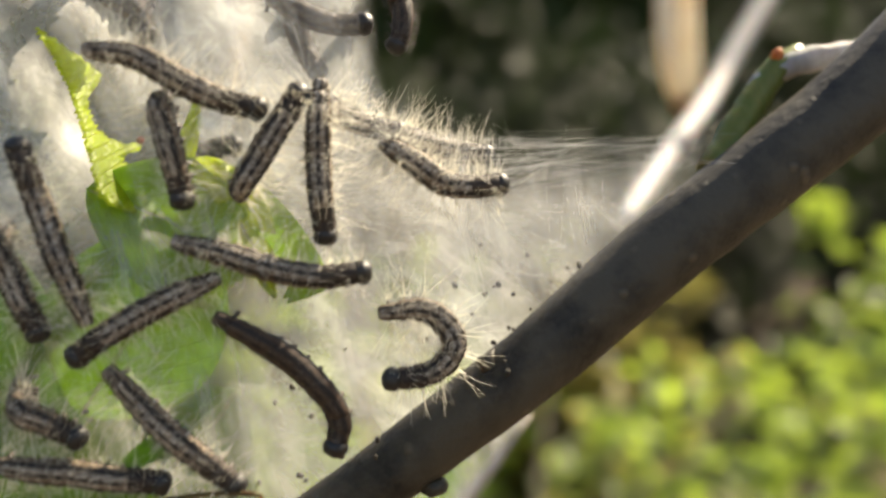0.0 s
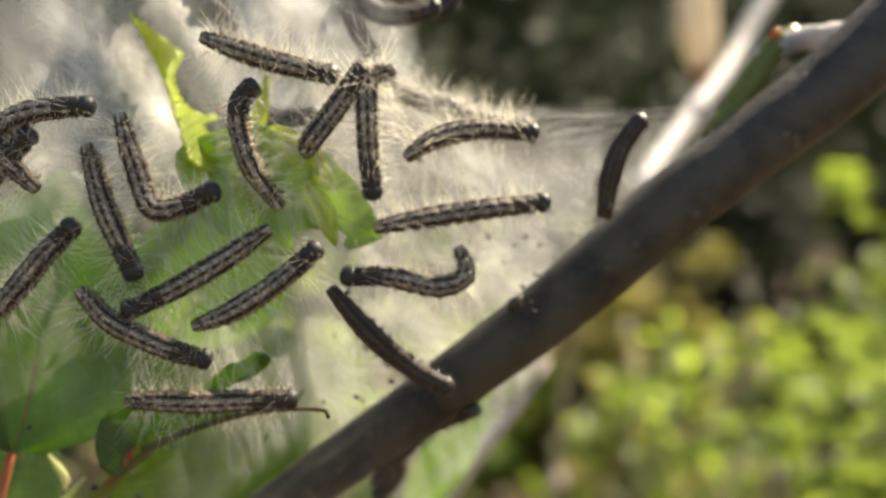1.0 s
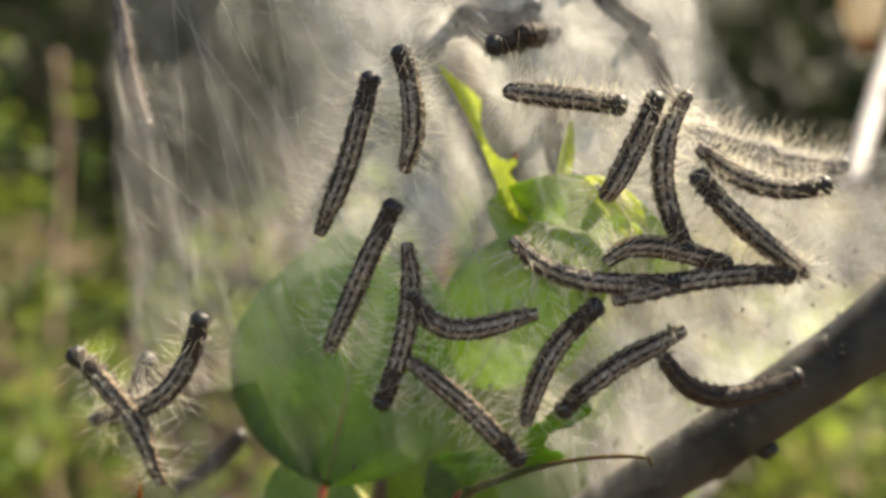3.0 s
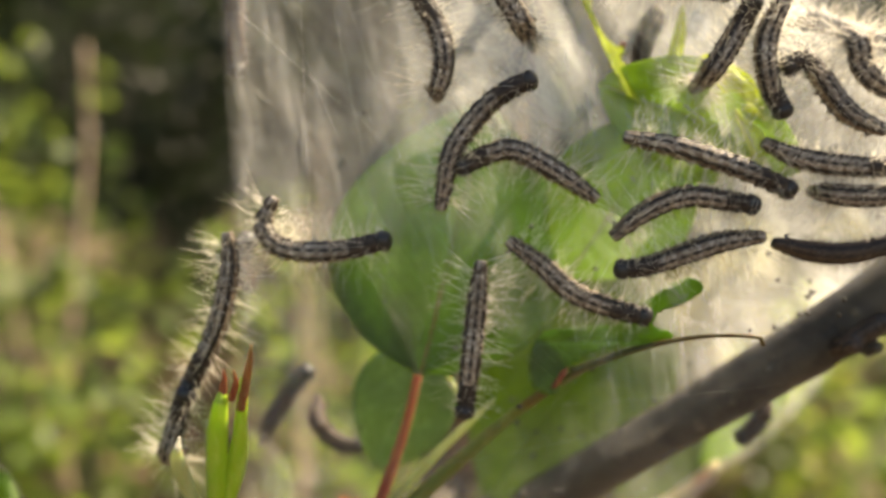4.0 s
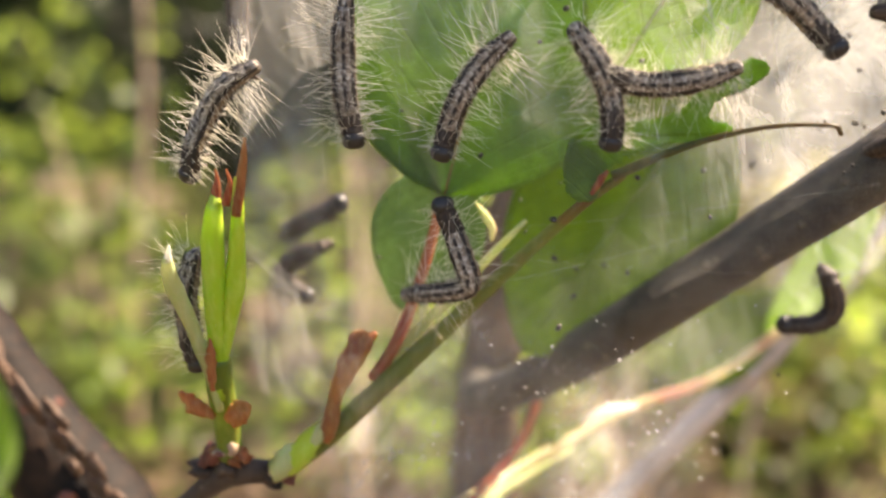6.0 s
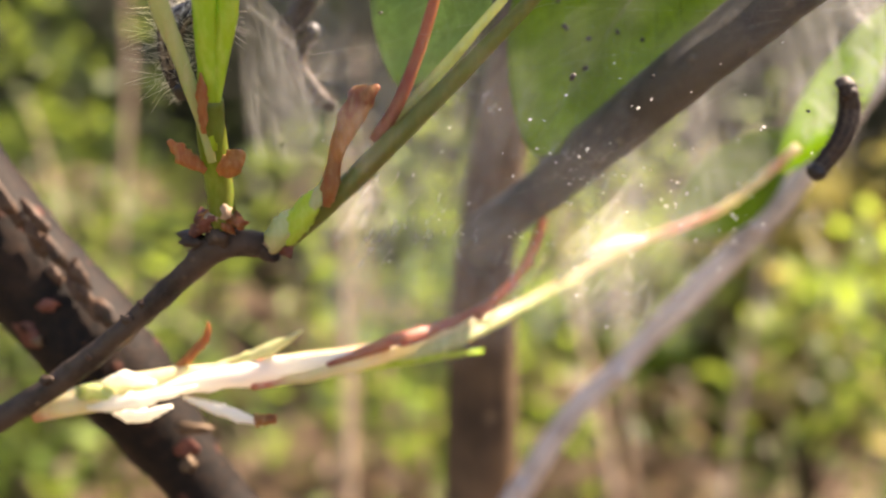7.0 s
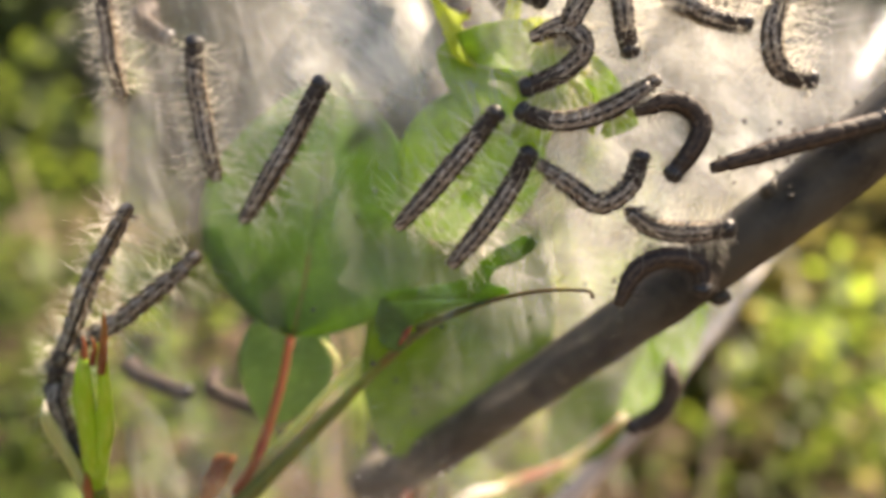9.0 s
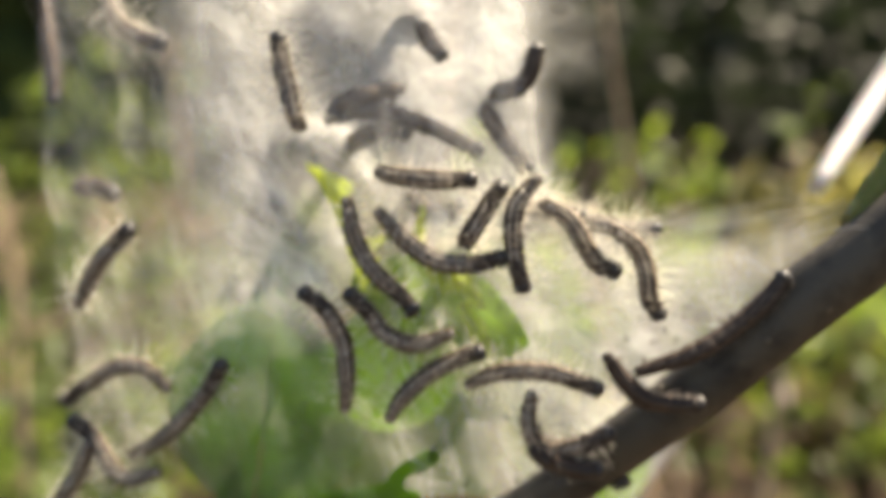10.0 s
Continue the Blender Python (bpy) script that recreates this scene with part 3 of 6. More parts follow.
for k in range(14):
    q, w = k / 13, rng.uniform(-2.6, 1.2)
    knob(old_branch, inv, "bark_flake", (-114 + 12.5 * q + 0.84 * w, 15.9 + 1.4 * q + 0.14 * w * w + 0.3 * w, -39 - 19 * q + 0.55 * w), (rng.uniform(0.7, 1.3), 0.45, rng.uniform(1.8, 3.6)), M_TAN, 0.8, k * 1.3, (0, -33 + rng.uniform(-8, 8), 0))

# thin dark twig that carries the shoots
TW = [(-190, -6, -112, 2.0), (-135, 0, -83, 1.9), (-110, 2, -69.5, 1.75), (-96, 3, -61, 1.6), (-82, 3, -50, 1.55), (-76, 3, -45.5, 1.9), (-72, 4.5, -45.5, 1.7), (-68.5, 6, -46, 1.4)]
twig, inv = limb("dark_twig", "thin dark twig with knobbly nodes carrying young shoots", TW, M_TWIG, 16, 110, 0.22, 17, "twig")
for c, s in (((-79, 2.4, -44.6), (1.9, 1.3, 1.1)), ((-75.5, 2.0, -44), (1.8, 1.4, 1.5)), ((-70, 4.5, -46.6), (1.5, 1.2, 1.1)), ((-68.8, 5.2, -45), (1.3, 1.2, 1.2)), ((-89, 1.6, -55), (1.1, 0.5, 0.6)), ((-101, 1.0, -63), (1.0, 0.5, 0.6))):
    knob(twig, inv, "node", c, s, M_TWIG, 1.0, c[2])
for k in range(7):
    a = k * 0.9
    knob(twig, inv, "bud_scale", (-75 + 1.6 * math.cos(a), 1.4 + 0.5 * math.sin(a), -42 + 0.9 * math.sin(a * 2)), (1.0, 0.35, 0.55), M_BEIGE if k % 2 else M_ORANGE, 1.1, k, (0, 40 * k, 15))

for c, s, m in (((-76.6, 1.4, -41.9), (1.4, 1.0, 1.2), M_SCAR), ((-74.2, 1.2, -41.0), (1.1, 0.9, 1.3), M_BEIGE), ((-78.2, 1.8, -43.2), (1.2, 0.9, 0.9), M_SCAR),
                ((-72.8, 1.6, -42.4), (1.0, 0.8, 1.0), M_ORANGE), ((-69.2, 4.2, -45.4), (1.4, 1.0, 1.2), M_BEIGE), ((-67.6, 4.6, -46.4), (0.9, 0.8, 0.8), M_SCAR), ((-86.5, 1.8, -52.8), (0.8, 0.35, 0.5), M_TAN), ((-95, 1.7, -60), (0.6, 0.35, 0.45), M_TAN)):
    knob(twig, inv, "bud_scar", c, s, m, 1.0, c[2])

# upright green bud shoot
sh = [(-75, 2.5, -43, 1.6), (-74.6, 1, -37, 1.7), (-74, -1.5, -31, 1.75), (-73.3, -3, -27, 1.6)]
shoot, inv = limb("bud_shoot", "bright green upright shoot with red-tipped unopened buds", sh, M_SHOOT_STEM, 14, 20, 0.08, 19, "shoot")
for name, pts, mat, lab in (
        ("bud", [(-74.0, -2.0, -33, 0.9), (-73.2, -3.2, -27, 1.25), (-72.2, -5, -21, 1.35), (-71.2, -6.8, -13, 1.45), (-70.3, -7.8, -8, 1.05), (-69.8, -8, -6, 0.55)], M_SHOOT, ""),
        ("bud", [(-73.4, -2.6, -31, 0.3), (-71.4, -4.0, -23.5, 0.95), (-69.2, -5.5, -17, 1.25), (-67.8, -7, -10, 0.85), (-67.0, -8, -5.5, 0.6), (-66.8, -8.4, -4, 0.4)], M_SHOOT, ""),
        ("bud", [(-73.9, -2.2, -34.5, 0.5), (-74.4, -3.2, -29, 0.85), (-75.6, -5.2, -22, 0.95), (-76.3, -8, -16, 1.05), (-75.6, -9.6, -13.2, 0.5)], M_SHOOT_PALE, "pale green side bud"),
        ("bud", [(-74.0, -1, -33, 0.4), (-74.4, -1, -24, 0.7), (-74.6, -1, -18, 0.7), (-74.6, -1.2, -12, 0.4)], M_SHOOT_PALE, "pale green side bud"),
        ("bud_tip", [(-70.1, -7.9, -7.6, 0.6), (-69.7, -8, -5.6, 0.55), (-69.4, -8.1, -4.4, 0.32), (-69.5, -8.2, -3.0, 0.1)], M_REDTIP, "red bud tip"),
        ("bud_tip", [(-68.8, -7.8, -7.2, 0.5), (-68.0, -8, -5.2, 0.42), (-67.9, -8.1, -4.2, 0.25), (-68.2, -8.2, -3.0, 0.08)], M_REDTIP, "red bud tip"),
        ("bud_tip", [(-67.5, -7.8, -8.5, 0.55), (-66.6, -8.3, -5, 0.58), (-65.8, -8.8, -2.2, 0.45), (-65.3, -9.1, 0.6, 0.1)], M_ORANGE, "orange bud tip"),
        ("bud_tip", [(-75.7, -9.4, -13.6, 0.55), (-75.1, -10, -11.6, 0.12)], M_PAPER, "pale bud tip"),
        ("bract", [(-75, -1.6, -35.5, 0.5), (-77, -2.8, -33.8, 1.1), (-78.6, -3.4, -31.6, 0.3)], M_REDTIP, "rusty bract"),
        ("bract", [(-73.2, -1.8, -35.6, 0.7), (-71.2, -2.8, -34.6, 1.5), (-69.6, -3.0, -33.4, 0.7)], M_ORANGE, "rusty bract"),
        ("bract", [(-73.6, -4.6, -31, 0.3), (-73.2, -5.2, -27, 0.7), (-73.1, -5.4, -24, 0.12)], M_REDTIP, "rusty bract")):
    limb_part(shoot, inv, name, pts, mat, 10, 14, 0.7 if name == "bract" else 0.14, pts[0][2], lab, 0.6 if name == "bract" else 0.85)

# green stalk from the node up to the eaten leaf
st = [(-68.8, 5.2, -46.35, 1.04), (-63.1, 5.6, -41.55, 1.32), (-56.8, 6.8, -35.85, 1.43), (-50.8, 7.8, -30.35, 1.32), (-44.8, 8.4, -24.95, 1.15), (-34.3, 8, -15.15, 0.84), (-27.3, 4.6, -8.75, 0.63), (-22.8, 2.2, -5.35, 0.48)]
stalk, inv = limb("green_stalk", "olive green stalk running into an eaten leaf", st, M_GREENSTEM, 12, 50, 0.08, 23, "stalk")
for pts, m in (([(-69.4, 4.0, -46.6, 0.6), (-68.4, 3.4, -44.4, 1.6), (-67.0, 3.8, -42.2, 1.2), (-66.4, 4.4, -41.2, 0.2)], M_SHOOT_PALE),
               ([(-67.6, 4.0, -45.4, 0.9), (-65.6, 3.9, -42.6, 1.7), (-63.8, 4.2, -40.2, 1.3), (-62.4, 4.8, -38.6, 0.6)], M_SHOOT),
               ([(-64.8, 3.6, -42.4, 0.3), (-62.8, 3.7, -39.8, 1.0), (-61.2, 4.2, -37.6, 0.8), (-60.2, 4.8, -36.4, 0.15)], M_SHOOT_PALE),
               ([(-61.8, 3.8, -40.8, 0.5), (-61.2, 3.6, -38.6, 1.2), (-60.7, 4, -36, 0.9), (-60.3, 4.6, -34.4, 0.3)], M_ORANGE)):
    limb_part(stalk, inv, "stipule", pts, m, 10, 14, 0.35, pts[0][0], "", 0.75)
limb_part(stalk, inv, "dry_stipule", [(-61.2, 4.4, -39, 0.7), (-60.2, 4.2, -34, 1.0), (-58.2, 5.2, -29.6, 1.6), (-56.8, 6.4, -27.0, 1.5), (-56.2, 6.8, -26.2, 0.7)], M_ORANGE, 8, 14, 0.3, 2, "dry orange stipule", 0.6)
limb_part(stalk, inv, "dry_stipule", [(-57.6, 5.6, -28.4, 0.9), (-56.0, 5.8, -27.0, 0.9), (-54.8, 6.2, -26.0, 0.4)], M_ORANGE, 8, 10, 0.3, 3, "dry orange stipule", 0.6)
limb_part(stalk, inv, "pale_sheath", [(-42.4, 15, -9.6, 0.15), (-41.2, 14.8, -11.2, 0.5), (-40, 14.8, -13.2, 0.6), (-40.2, 15, -15.2, 0.2)], M_SHOOT_PALE, 8, 14, 0.4, 7, "curled pale sheath", 0.5)
limb_part(stalk, inv, "pale_strand", [(-56, 9, -32.5, 0.6), (-48, 10.4, -24.8, 0.75), (-40, 10.4, -16.6, 0.6), (-35, 9.6, -11.6, 0.3)], M_SHOOT_PALE, 8, 14, 0.2, 4)

# pink and white stem low down
pk = [(-106, 5, -68.5, 1.9), (-98, 7, -67.5, 2.1), (-90, 9.5, -66, 1.9), (-78, 12, -65, 1.55), (-62, 22, -65, 1.25), (-50, 35, -64.8, 1.1), (-41, 52, -65, 1.0), (-20, 61, -55.5, 0.95), (-4, 62, -49, 0.9), (8, 58, -38, 1.0)]
pink, inv = limb("pink_stem", "pink and cream flowering stem lit by the sun", pk, M_PINK, 12, 60, 0.12, 29, "stem")
for name, pts, mat in (
        ("bract", [(-96, 6, -65, 0.8), (-92, 5.5, -64.2, 1.0), (-88, 6, -65, 0.7)], M_PAPER), ("bract", [(-94, 5, -69, 1.0), (-90, 4.6, -69.2, 1.0), (-85.5, 5, -68, 0.7)], M_PAPER),
        ("bract", [(-85, 7.5, -67.5, 0.6), (-78, 7, -69.5, 0.9), (-73.5, 7, -71, 0.8)], M_PAPER), ("bract_tip", [(-74.5, 7, -70.5, 0.9), (-71.6, 7, -70.2, 0.6)], M_ORANGE),
        ("bract", [(-82, 11, -64.4, 0.5), (-74, 12, -62, 0.9), (-69, 13, -59.4, 0.15)], M_SHOOT_PALE), ("bract", [(-66, 20, -67.5, 0.5), (-56, 27, -67.6, 0.8), (-46, 36, -68.8, 0.3)], M_SHOOT),
        ("bract", [(-100, 6, -67, 1.0), (-97, 5, -66, 1.1), (-94, 5.5, -66.6, 0.8)], M_SHOOT_PALE),
        ("sepal", [(-90, 6.5, -66.5, 0.6), (-80, 9, -65.2, 1.7), (-68, 14, -64.4, 1.1), (-60, 18, -63.2, 0.2)], M_PAPER),
        ("sepal", [(-76, 10, -66.6, 0.5), (-66, 15, -65.6, 1.4), (-56, 24, -64.6, 0.9), (-48, 32, -62.5, 0.2)], M_PINK),
        ("sepal", [(-66, 14, -64.6, 0.4), (-58, 20, -63.0, 1.0), (-50, 28, -62.0, 0.8), (-42, 34, -58.6, 0.15)], M_RED),
        ("sepal", [(-60, 22, -66.4, 0.5), (-50, 32, -66.0, 1.1), (-40, 44, -63.6, 0.7), (-30, 52, -60.2, 0.2)], M_SHOOT_PALE),
        ("sepal", [(-98, 5, -68.4, 0.8), (-92, 4, -67.2, 1.1), (-86, 5, -66.2, 0.7), (-82, 6, -65.2, 0.2)], M_PAPER),
        ("spike", [(-44, 46, -63.5, 0.5), (-38, 49, -58.5, 0.5), (-36, 50, -55.5, 0.12)], M_SHOOT_PALE),
        ("spike", [(-34, 55, -61.0, 0.5), (-29, 57, -56.0, 0.5), (-27.5, 58, -53.2, 0.12)], M_SHOOT_PALE),
        ("hook", [(-88, 10, -65, 0.5), (-85, 10.5, -62.6, 0.7), (-82.5, 11, -59.8, 0.6), (-82, 11, -57.6, 0.25)], M_ORANGE),
        ("petiole", [(-47, 36, -63.5, 0.7), (-40, 42, -57, 0.8), (-36.5, 46, -50, 0.7), (-36, 48, -44, 0.4)], M_RED), ("bud", [(-29, 57, -56.8, 0.6), (-24, 58, -55, 1.2), (-18, 59, -54, 0.8)], M_PAPER)):
    if mat == M_PAPER:
        pts = [(*p[:3], p[3] * (0.45 if k in (0, len(pts) - 1) else 1)) for k, p in enumerate(pts)]
    limb_part(pink, inv, name, pts, mat, 10, 18, 0.55, pts[0][0], "", 0.7)

# ---------------------------------------------------------------- leaves of the nest
leaf("round_leaf", M_LEAF, "broad green leaf under a veil of silk", (-46, 12.2, -8.5), (-36, 13, 32), 37, (0.1, -1, 0.15),
     stalk=[(-56, 7.6, -33, 0.9), (-52.4, 8.4, -27.4, 0.85), (-48.8, 11.2, -17.5, 0.75), (-46.6, 12.6, -8.8, 0.65)], stalk_mat=M_RED, bend=-2, seed=2.0, shape=0.8, fold=0.02, wave=1.6, nu=48, nv=20)
leaf("round_leaf", M_LEAF_PALE, "pale green leaf behind the silk", (-44.5, 19, -5), (-55, 20, -26), 17, (-0.1, -1, 0.2), bend=1.5, seed=5.0, shape=0.85)
leaf("sunlit_leaf", M_LEAF_BRIGHT, "yellow-green leaf with sunlight shining through", (-8, 33, 5), (-37.5, 34, -36.5), 33, (-0.2, -1, 0.1), bend=2, seed=7.0, shape=0.95, nu=48, nv=20)


def rag(outline, depth, curl, step=0.45):
    """A torn leaf blade: the inside of an outline (x, z), with a gentle curl, millimetres."""
    edge = smooth_line(list(outline) + [outline[0]], 90)[:-1]
    bm = bmesh.new()
    uvl = bm.loops.layers.uv.new("leaf")
    x0, z0 = edge.min(axis=0)
    x1, z1 = edge.max(axis=0)

    def inside(x, z):
        hit = False
        for (ax, az), (bx, bz) in zip(edge, np.roll(edge, -1, axis=0)):
            if (az > z) != (bz > z) and x < ax + (z - az) / (bz - az) * (bx - ax):
                hit = not hit
        return hit

    def place(x, z):
        near = edge[np.argmin(np.hypot(edge[:, 0] - x, edge[:, 1] - z))]
        if math.hypot(near[0] - x, near[1] - z) < step * 0.75:
            x, z = near
        y = (depth(x, z) if callable(depth) else depth) + curl * math.sin((x - x0) / (x1 - x0) * 3.1) + 0.5 * noise.noise(Vector((x * 0.25, z * 0.3, 4)))
        return bm.verts.new(Vector((x, y, z)) * MM)

    made = {}
    nx, nz = int((x1 - x0) / step) + 1, int((z1 - z0) / step) + 1
    for i in range(nx):
        for j in range(nz):
            if inside(x0 + (i + 0.5) * step, z0 + (j + 0.5) * step):
                quad = []
                for a, b in ((0, 0), (1, 0), (1, 1), (0, 1)):
                    key = (i + a, j + b)
                    if key not in made:
                        made[key] = place(x0 + key[0] * step, z0 + key[1] * step)
                    quad.append(made[key])
                f = bm.faces.new(quad)
                for loop in f.loops:
                    loop[uvl].uv = ((loop.vert.co.x / MM - x0) / (x1 - x0), (loop.vert.co.z / MM + 1) / 9)
    return bm


RAG = [(-29.5, -7.2), (-29.8, -3.6), (-28, 0.2), (-22, 1.0), (-17, 1.8), (-13.8, 4.8), (-10, 7.4), (-7.6, 7.5), (-6.7, 6.2), (-8.6, 4.6),
       (-12, 3.2), (-13.2, 1.2), (-10.6, 0.3), (-12.2, -1.3), (-17.7, -1.7), (-22.6, -3.2), (-25, -5.2), (-26, -8.0), (-28, -8.2)]
eaten = empty("eaten_leaf", (-0.024, 0.002, -0.005))
inv = Matrix.Translation((0.024, -0.002, 0.005))
thicken(part("blade", rag(RAG, 0.9, 0.6), M_LEAF, eaten), 0.2).data.transform(inv)
limb_part(eaten, inv, "midrib", [(-24, 2.0, -5.4, 0.7), (-18, 1.0, -2.8, 0.5), (-12, 0.4, -0.9, 0.36), (-6, 0.0, 0.1, 0.28), (-1, 0, 0.1, 0.26), (0.6, 0, -0.2, 0.28), (0.9, 0, -1.1, 0.3)], M_THINSTALK, 8, 24, 0.15, 2.0)
limb_part(eaten, inv, "dry_edge", [(-26.6, 0.9, -7.4, 0.3), (-25.4, 0.8, -5.6, 0.5), (-24.6, 0.8, -4.6, 0.2)], M_REDTIP, 6, 8, 0.5, 5.0, "brown bitten edge")
tagged(eaten, "half-eaten leaf reduced to its midrib and a rag", "leaf")
FOLD = [(-26.6, 53.8), (-24.1, 51.5), (-21.0, 48.7), (-20.8, 44.8), (-19.6, 41.6), (-18.0, 40.0), (-16.5, 39.6), (-15.9, 40.2), (-15.9, 38.9), (-16.9, 37.8), (-14.3, 34.8), (-12.1, 31.5), (-13.4, 30.9), (-16.8, 32.6), (-18.2, 35.6), (-19.6, 39.1), (-21.1, 43.1), (-23.1, 47.6)]
folded = empty("folded_leaf", (-0.019, 0.012, 0.042))
inv = Matrix.Translation((0.019, -0.012, -0.042))
thicken(part("blade", rag(FOLD, lambda x, z: 7 + 10 * (z - 31) / 23 + 2.2 * (x + 14.5 + 9.5 * (z - 31) / 23), 0.5, 0.3), M_LEAF_LIME, folded), 0.2).data.transform(inv)
knob(folded, inv, "red_gland", (-15.9, 16.1, 40.2), (0.45, 0.4, 0.5), M_RED, 0.4, 3.0, (0, 0, 0), "small red gland on the leaf's bend")
tagged(folded, "lime green folded leaf tip poking out of the silk", "leaf")
leaf("folded_leaf", M_LEAF_LIME, "lime green curled leaf edge in the silk", (-12, 11, 31), (-8, 13, 45), 2.6, (0.6, -0.8, 0.2), bend=0.8, fold=0.5, seed=15.0, stalk_mat=M_SHOOT)
leaf("nest_leaf", M_LEAF_NEST, "green leaf with a pointed tip inside the nest", (-20, 8.5, 34), (8, 8, 22), 17, (0.0, -1, 0.25), bend=1.0, seed=17.0, bites=((0.75, 0.9, 3.5), (0.5, -1.0, 3.0)), nu=48, nv=20)
leaf("nest_leaf", M_LEAF_FRESH, "green leaf inside the silk nest", (-24, 15, 6), (-8, 15.5, 30), 22, (0.1, -1, 0.1), bend=1.0, seed=19.0)
leaf("leaf_scrap", M_LEAF_LIME, "torn lime green leaf scrap caught in the silk", (-7, 6, 37), (2, 6, 28.5), 5.0, (0.4, -0.9, 0.3), bend=0.8, fold=0.3, seed=31.0, wave=1.2, bites=((0.6, 0.9, 1.6),))
leaf("leaf_scrap", M_LEAF_LIME, "torn lime green leaf scrap caught in the silk", (-2, 6, 30), (1.8, 6, 21), 3.0, (0.5, -0.8, 0.2), bend=0.6, fold=0.3, seed=33.0, wave=1.0)
leaf("back_leaf", M_LEAF_BRIGHT, "sunlit leaf behind the branch", (-9, 86, -58), (13, 82, -36), 16, (-0.2, -1, 0.2), bend=2.0, seed=21.0, stalk_mat=M_ORANGE)
leaf("back_leaf", M_LEAF_FRESH, "bright lime leaf behind the branch", (8, 73, -44), (27, 71, -13), 11, (0.3, -1, 0.3), bend=2.0, seed=23.0, stalk_mat=M_SHOOT)
leaf("serrated_leaf", M_LEAF_NEAR, "glossy green leaf with a finely toothed edge", (-86, -38.5, -24), (-76.6, -45, -3.6), 32, (-0.2, -1, 0.4), bend=-1.5, seed=25.0, teeth=40,
     shape=1.1, power=0.42, nu=200, nv=20, fold=0.2, wave=1.2, stalk=[(-122, -18, -58, 0.9), (-106, -28, -42, 0.8), (-86, -38.5, -24, 0.6)], stalk_mat=M_SHOOT)
leaf("serrated_leaf", M_LEAF_FRESH, "light green toothed leaf overlapping another", (-112, -24, -32), (-95, -31, -4), 20, (0.15, -1, 0.2), bend=-1.5, seed=27.0, teeth=30, nu=120, nv=16,
     stalk=[(-118, -18, -60, 0.9), (-115, -20, -45, 0.8), (-112, -24, -32, 0.6)], stalk_mat=M_SHOOT)
speck = part("speck", lump((0, 0, 0), (1.2, 0.5, 0.7), 0.2), M_EGG)
speck.location = Vector((-84.8, -45.7, -9.4)) * MM
tagged(speck, "small shiny pale speck on a leaf", "speck")


# ---------------------------------------------------------------- silk
def veil_y(x, z):
    """Depth of the nest's outer silk, millimetres."""
    return 1 + 0.0022 * (x + 30) ** 2 + 0.004 * max(0, z - 35) ** 2


def sheet(name, material, parent, cover, depth, x0, x1, z0, z1, step, seed, label=""):
    """A silk sheet over (x, z); cover(x, z) says how much silk there is (none: no sheet there)."""
    bm = bmesh.new()
    nx, nz = int((x1 - x0) / step), int((z1 - z0) / step)
    grid, cov = {}, []
    for i in range(nx + 1):
        for j in range(nz + 1):
            x, z = x0 + i * step, z0 + j * step
            c = cover(x, z)
            y = depth(x, z) + 2.2 * noise.noise(Vector((x * 0.11, z * 0.06, seed))) + 0.5 * noise.noise(Vector((x * 0.3, z * 0.14, seed + 5)))
            grid[i, j] = (bm.verts.new((x * MM, y * MM, z * MM)), c)
            cov.append(c)
    for i in range(nx):
        for j in range(nz):
            c = [grid[i, j], grid[i + 1, j], grid[i + 1, j + 1], grid[i, j + 1]]
            if max(k[1] for k in c) > 0.001:
                bm.faces.new([k[0] for k in c])
    dead = [v for v in bm.verts if not v.link_faces]
    keep = [c for (v, c) in [grid[i, j] for i in range(nx + 1) for j in range(nz + 1)] if v.link_faces]
    for v in dead:
        bm.verts.remove(v)
    ob = part(name, bm, material, parent, label)
    at = ob.data.attributes.new("cover", "FLOAT", "POINT")
    at.data.foreach_set("value", keep)
    return ob


def ease(a, b, x):
    t = max(0.0, min(1.0, (x - a) / (b - a)))
    return t * t * (3 - 2 * t)


def branch_z(x):
    return float(np.interp(x, [-58, -27, -7, 9, 35, 60, 79], [-62, -33, -17, -6.5, 10.5, 31, 48]))


def nest_top(x):
    """Upper outline of the nest: a tall column, and a low wedge out to the white twig."""
    return 130 if x < 8 else float(np.interp(x, [8, 11, 15, 24, 30, 40, 52, 62], [130, 54, 44, 39.5, 36.5, 36.5, 39, 39]))


def off_tip(x, z, wide=0.0):
    """No silk where the folded leaf pokes out of the nest."""
    a, b = (-15.0, 33.0), (-25.0, 54.5)
    s = max(0.0, min(1.0, ((x - a[0]) * (b[0] - a[0]) + (z - a[1]) * (b[1] - a[1])) / 562.0))
    return ease(1.5, 4.5 + wide, math.hypot(x - a[0] - s * (b[0] - a[0]), z - a[1] - s * (b[1] - a[1])))


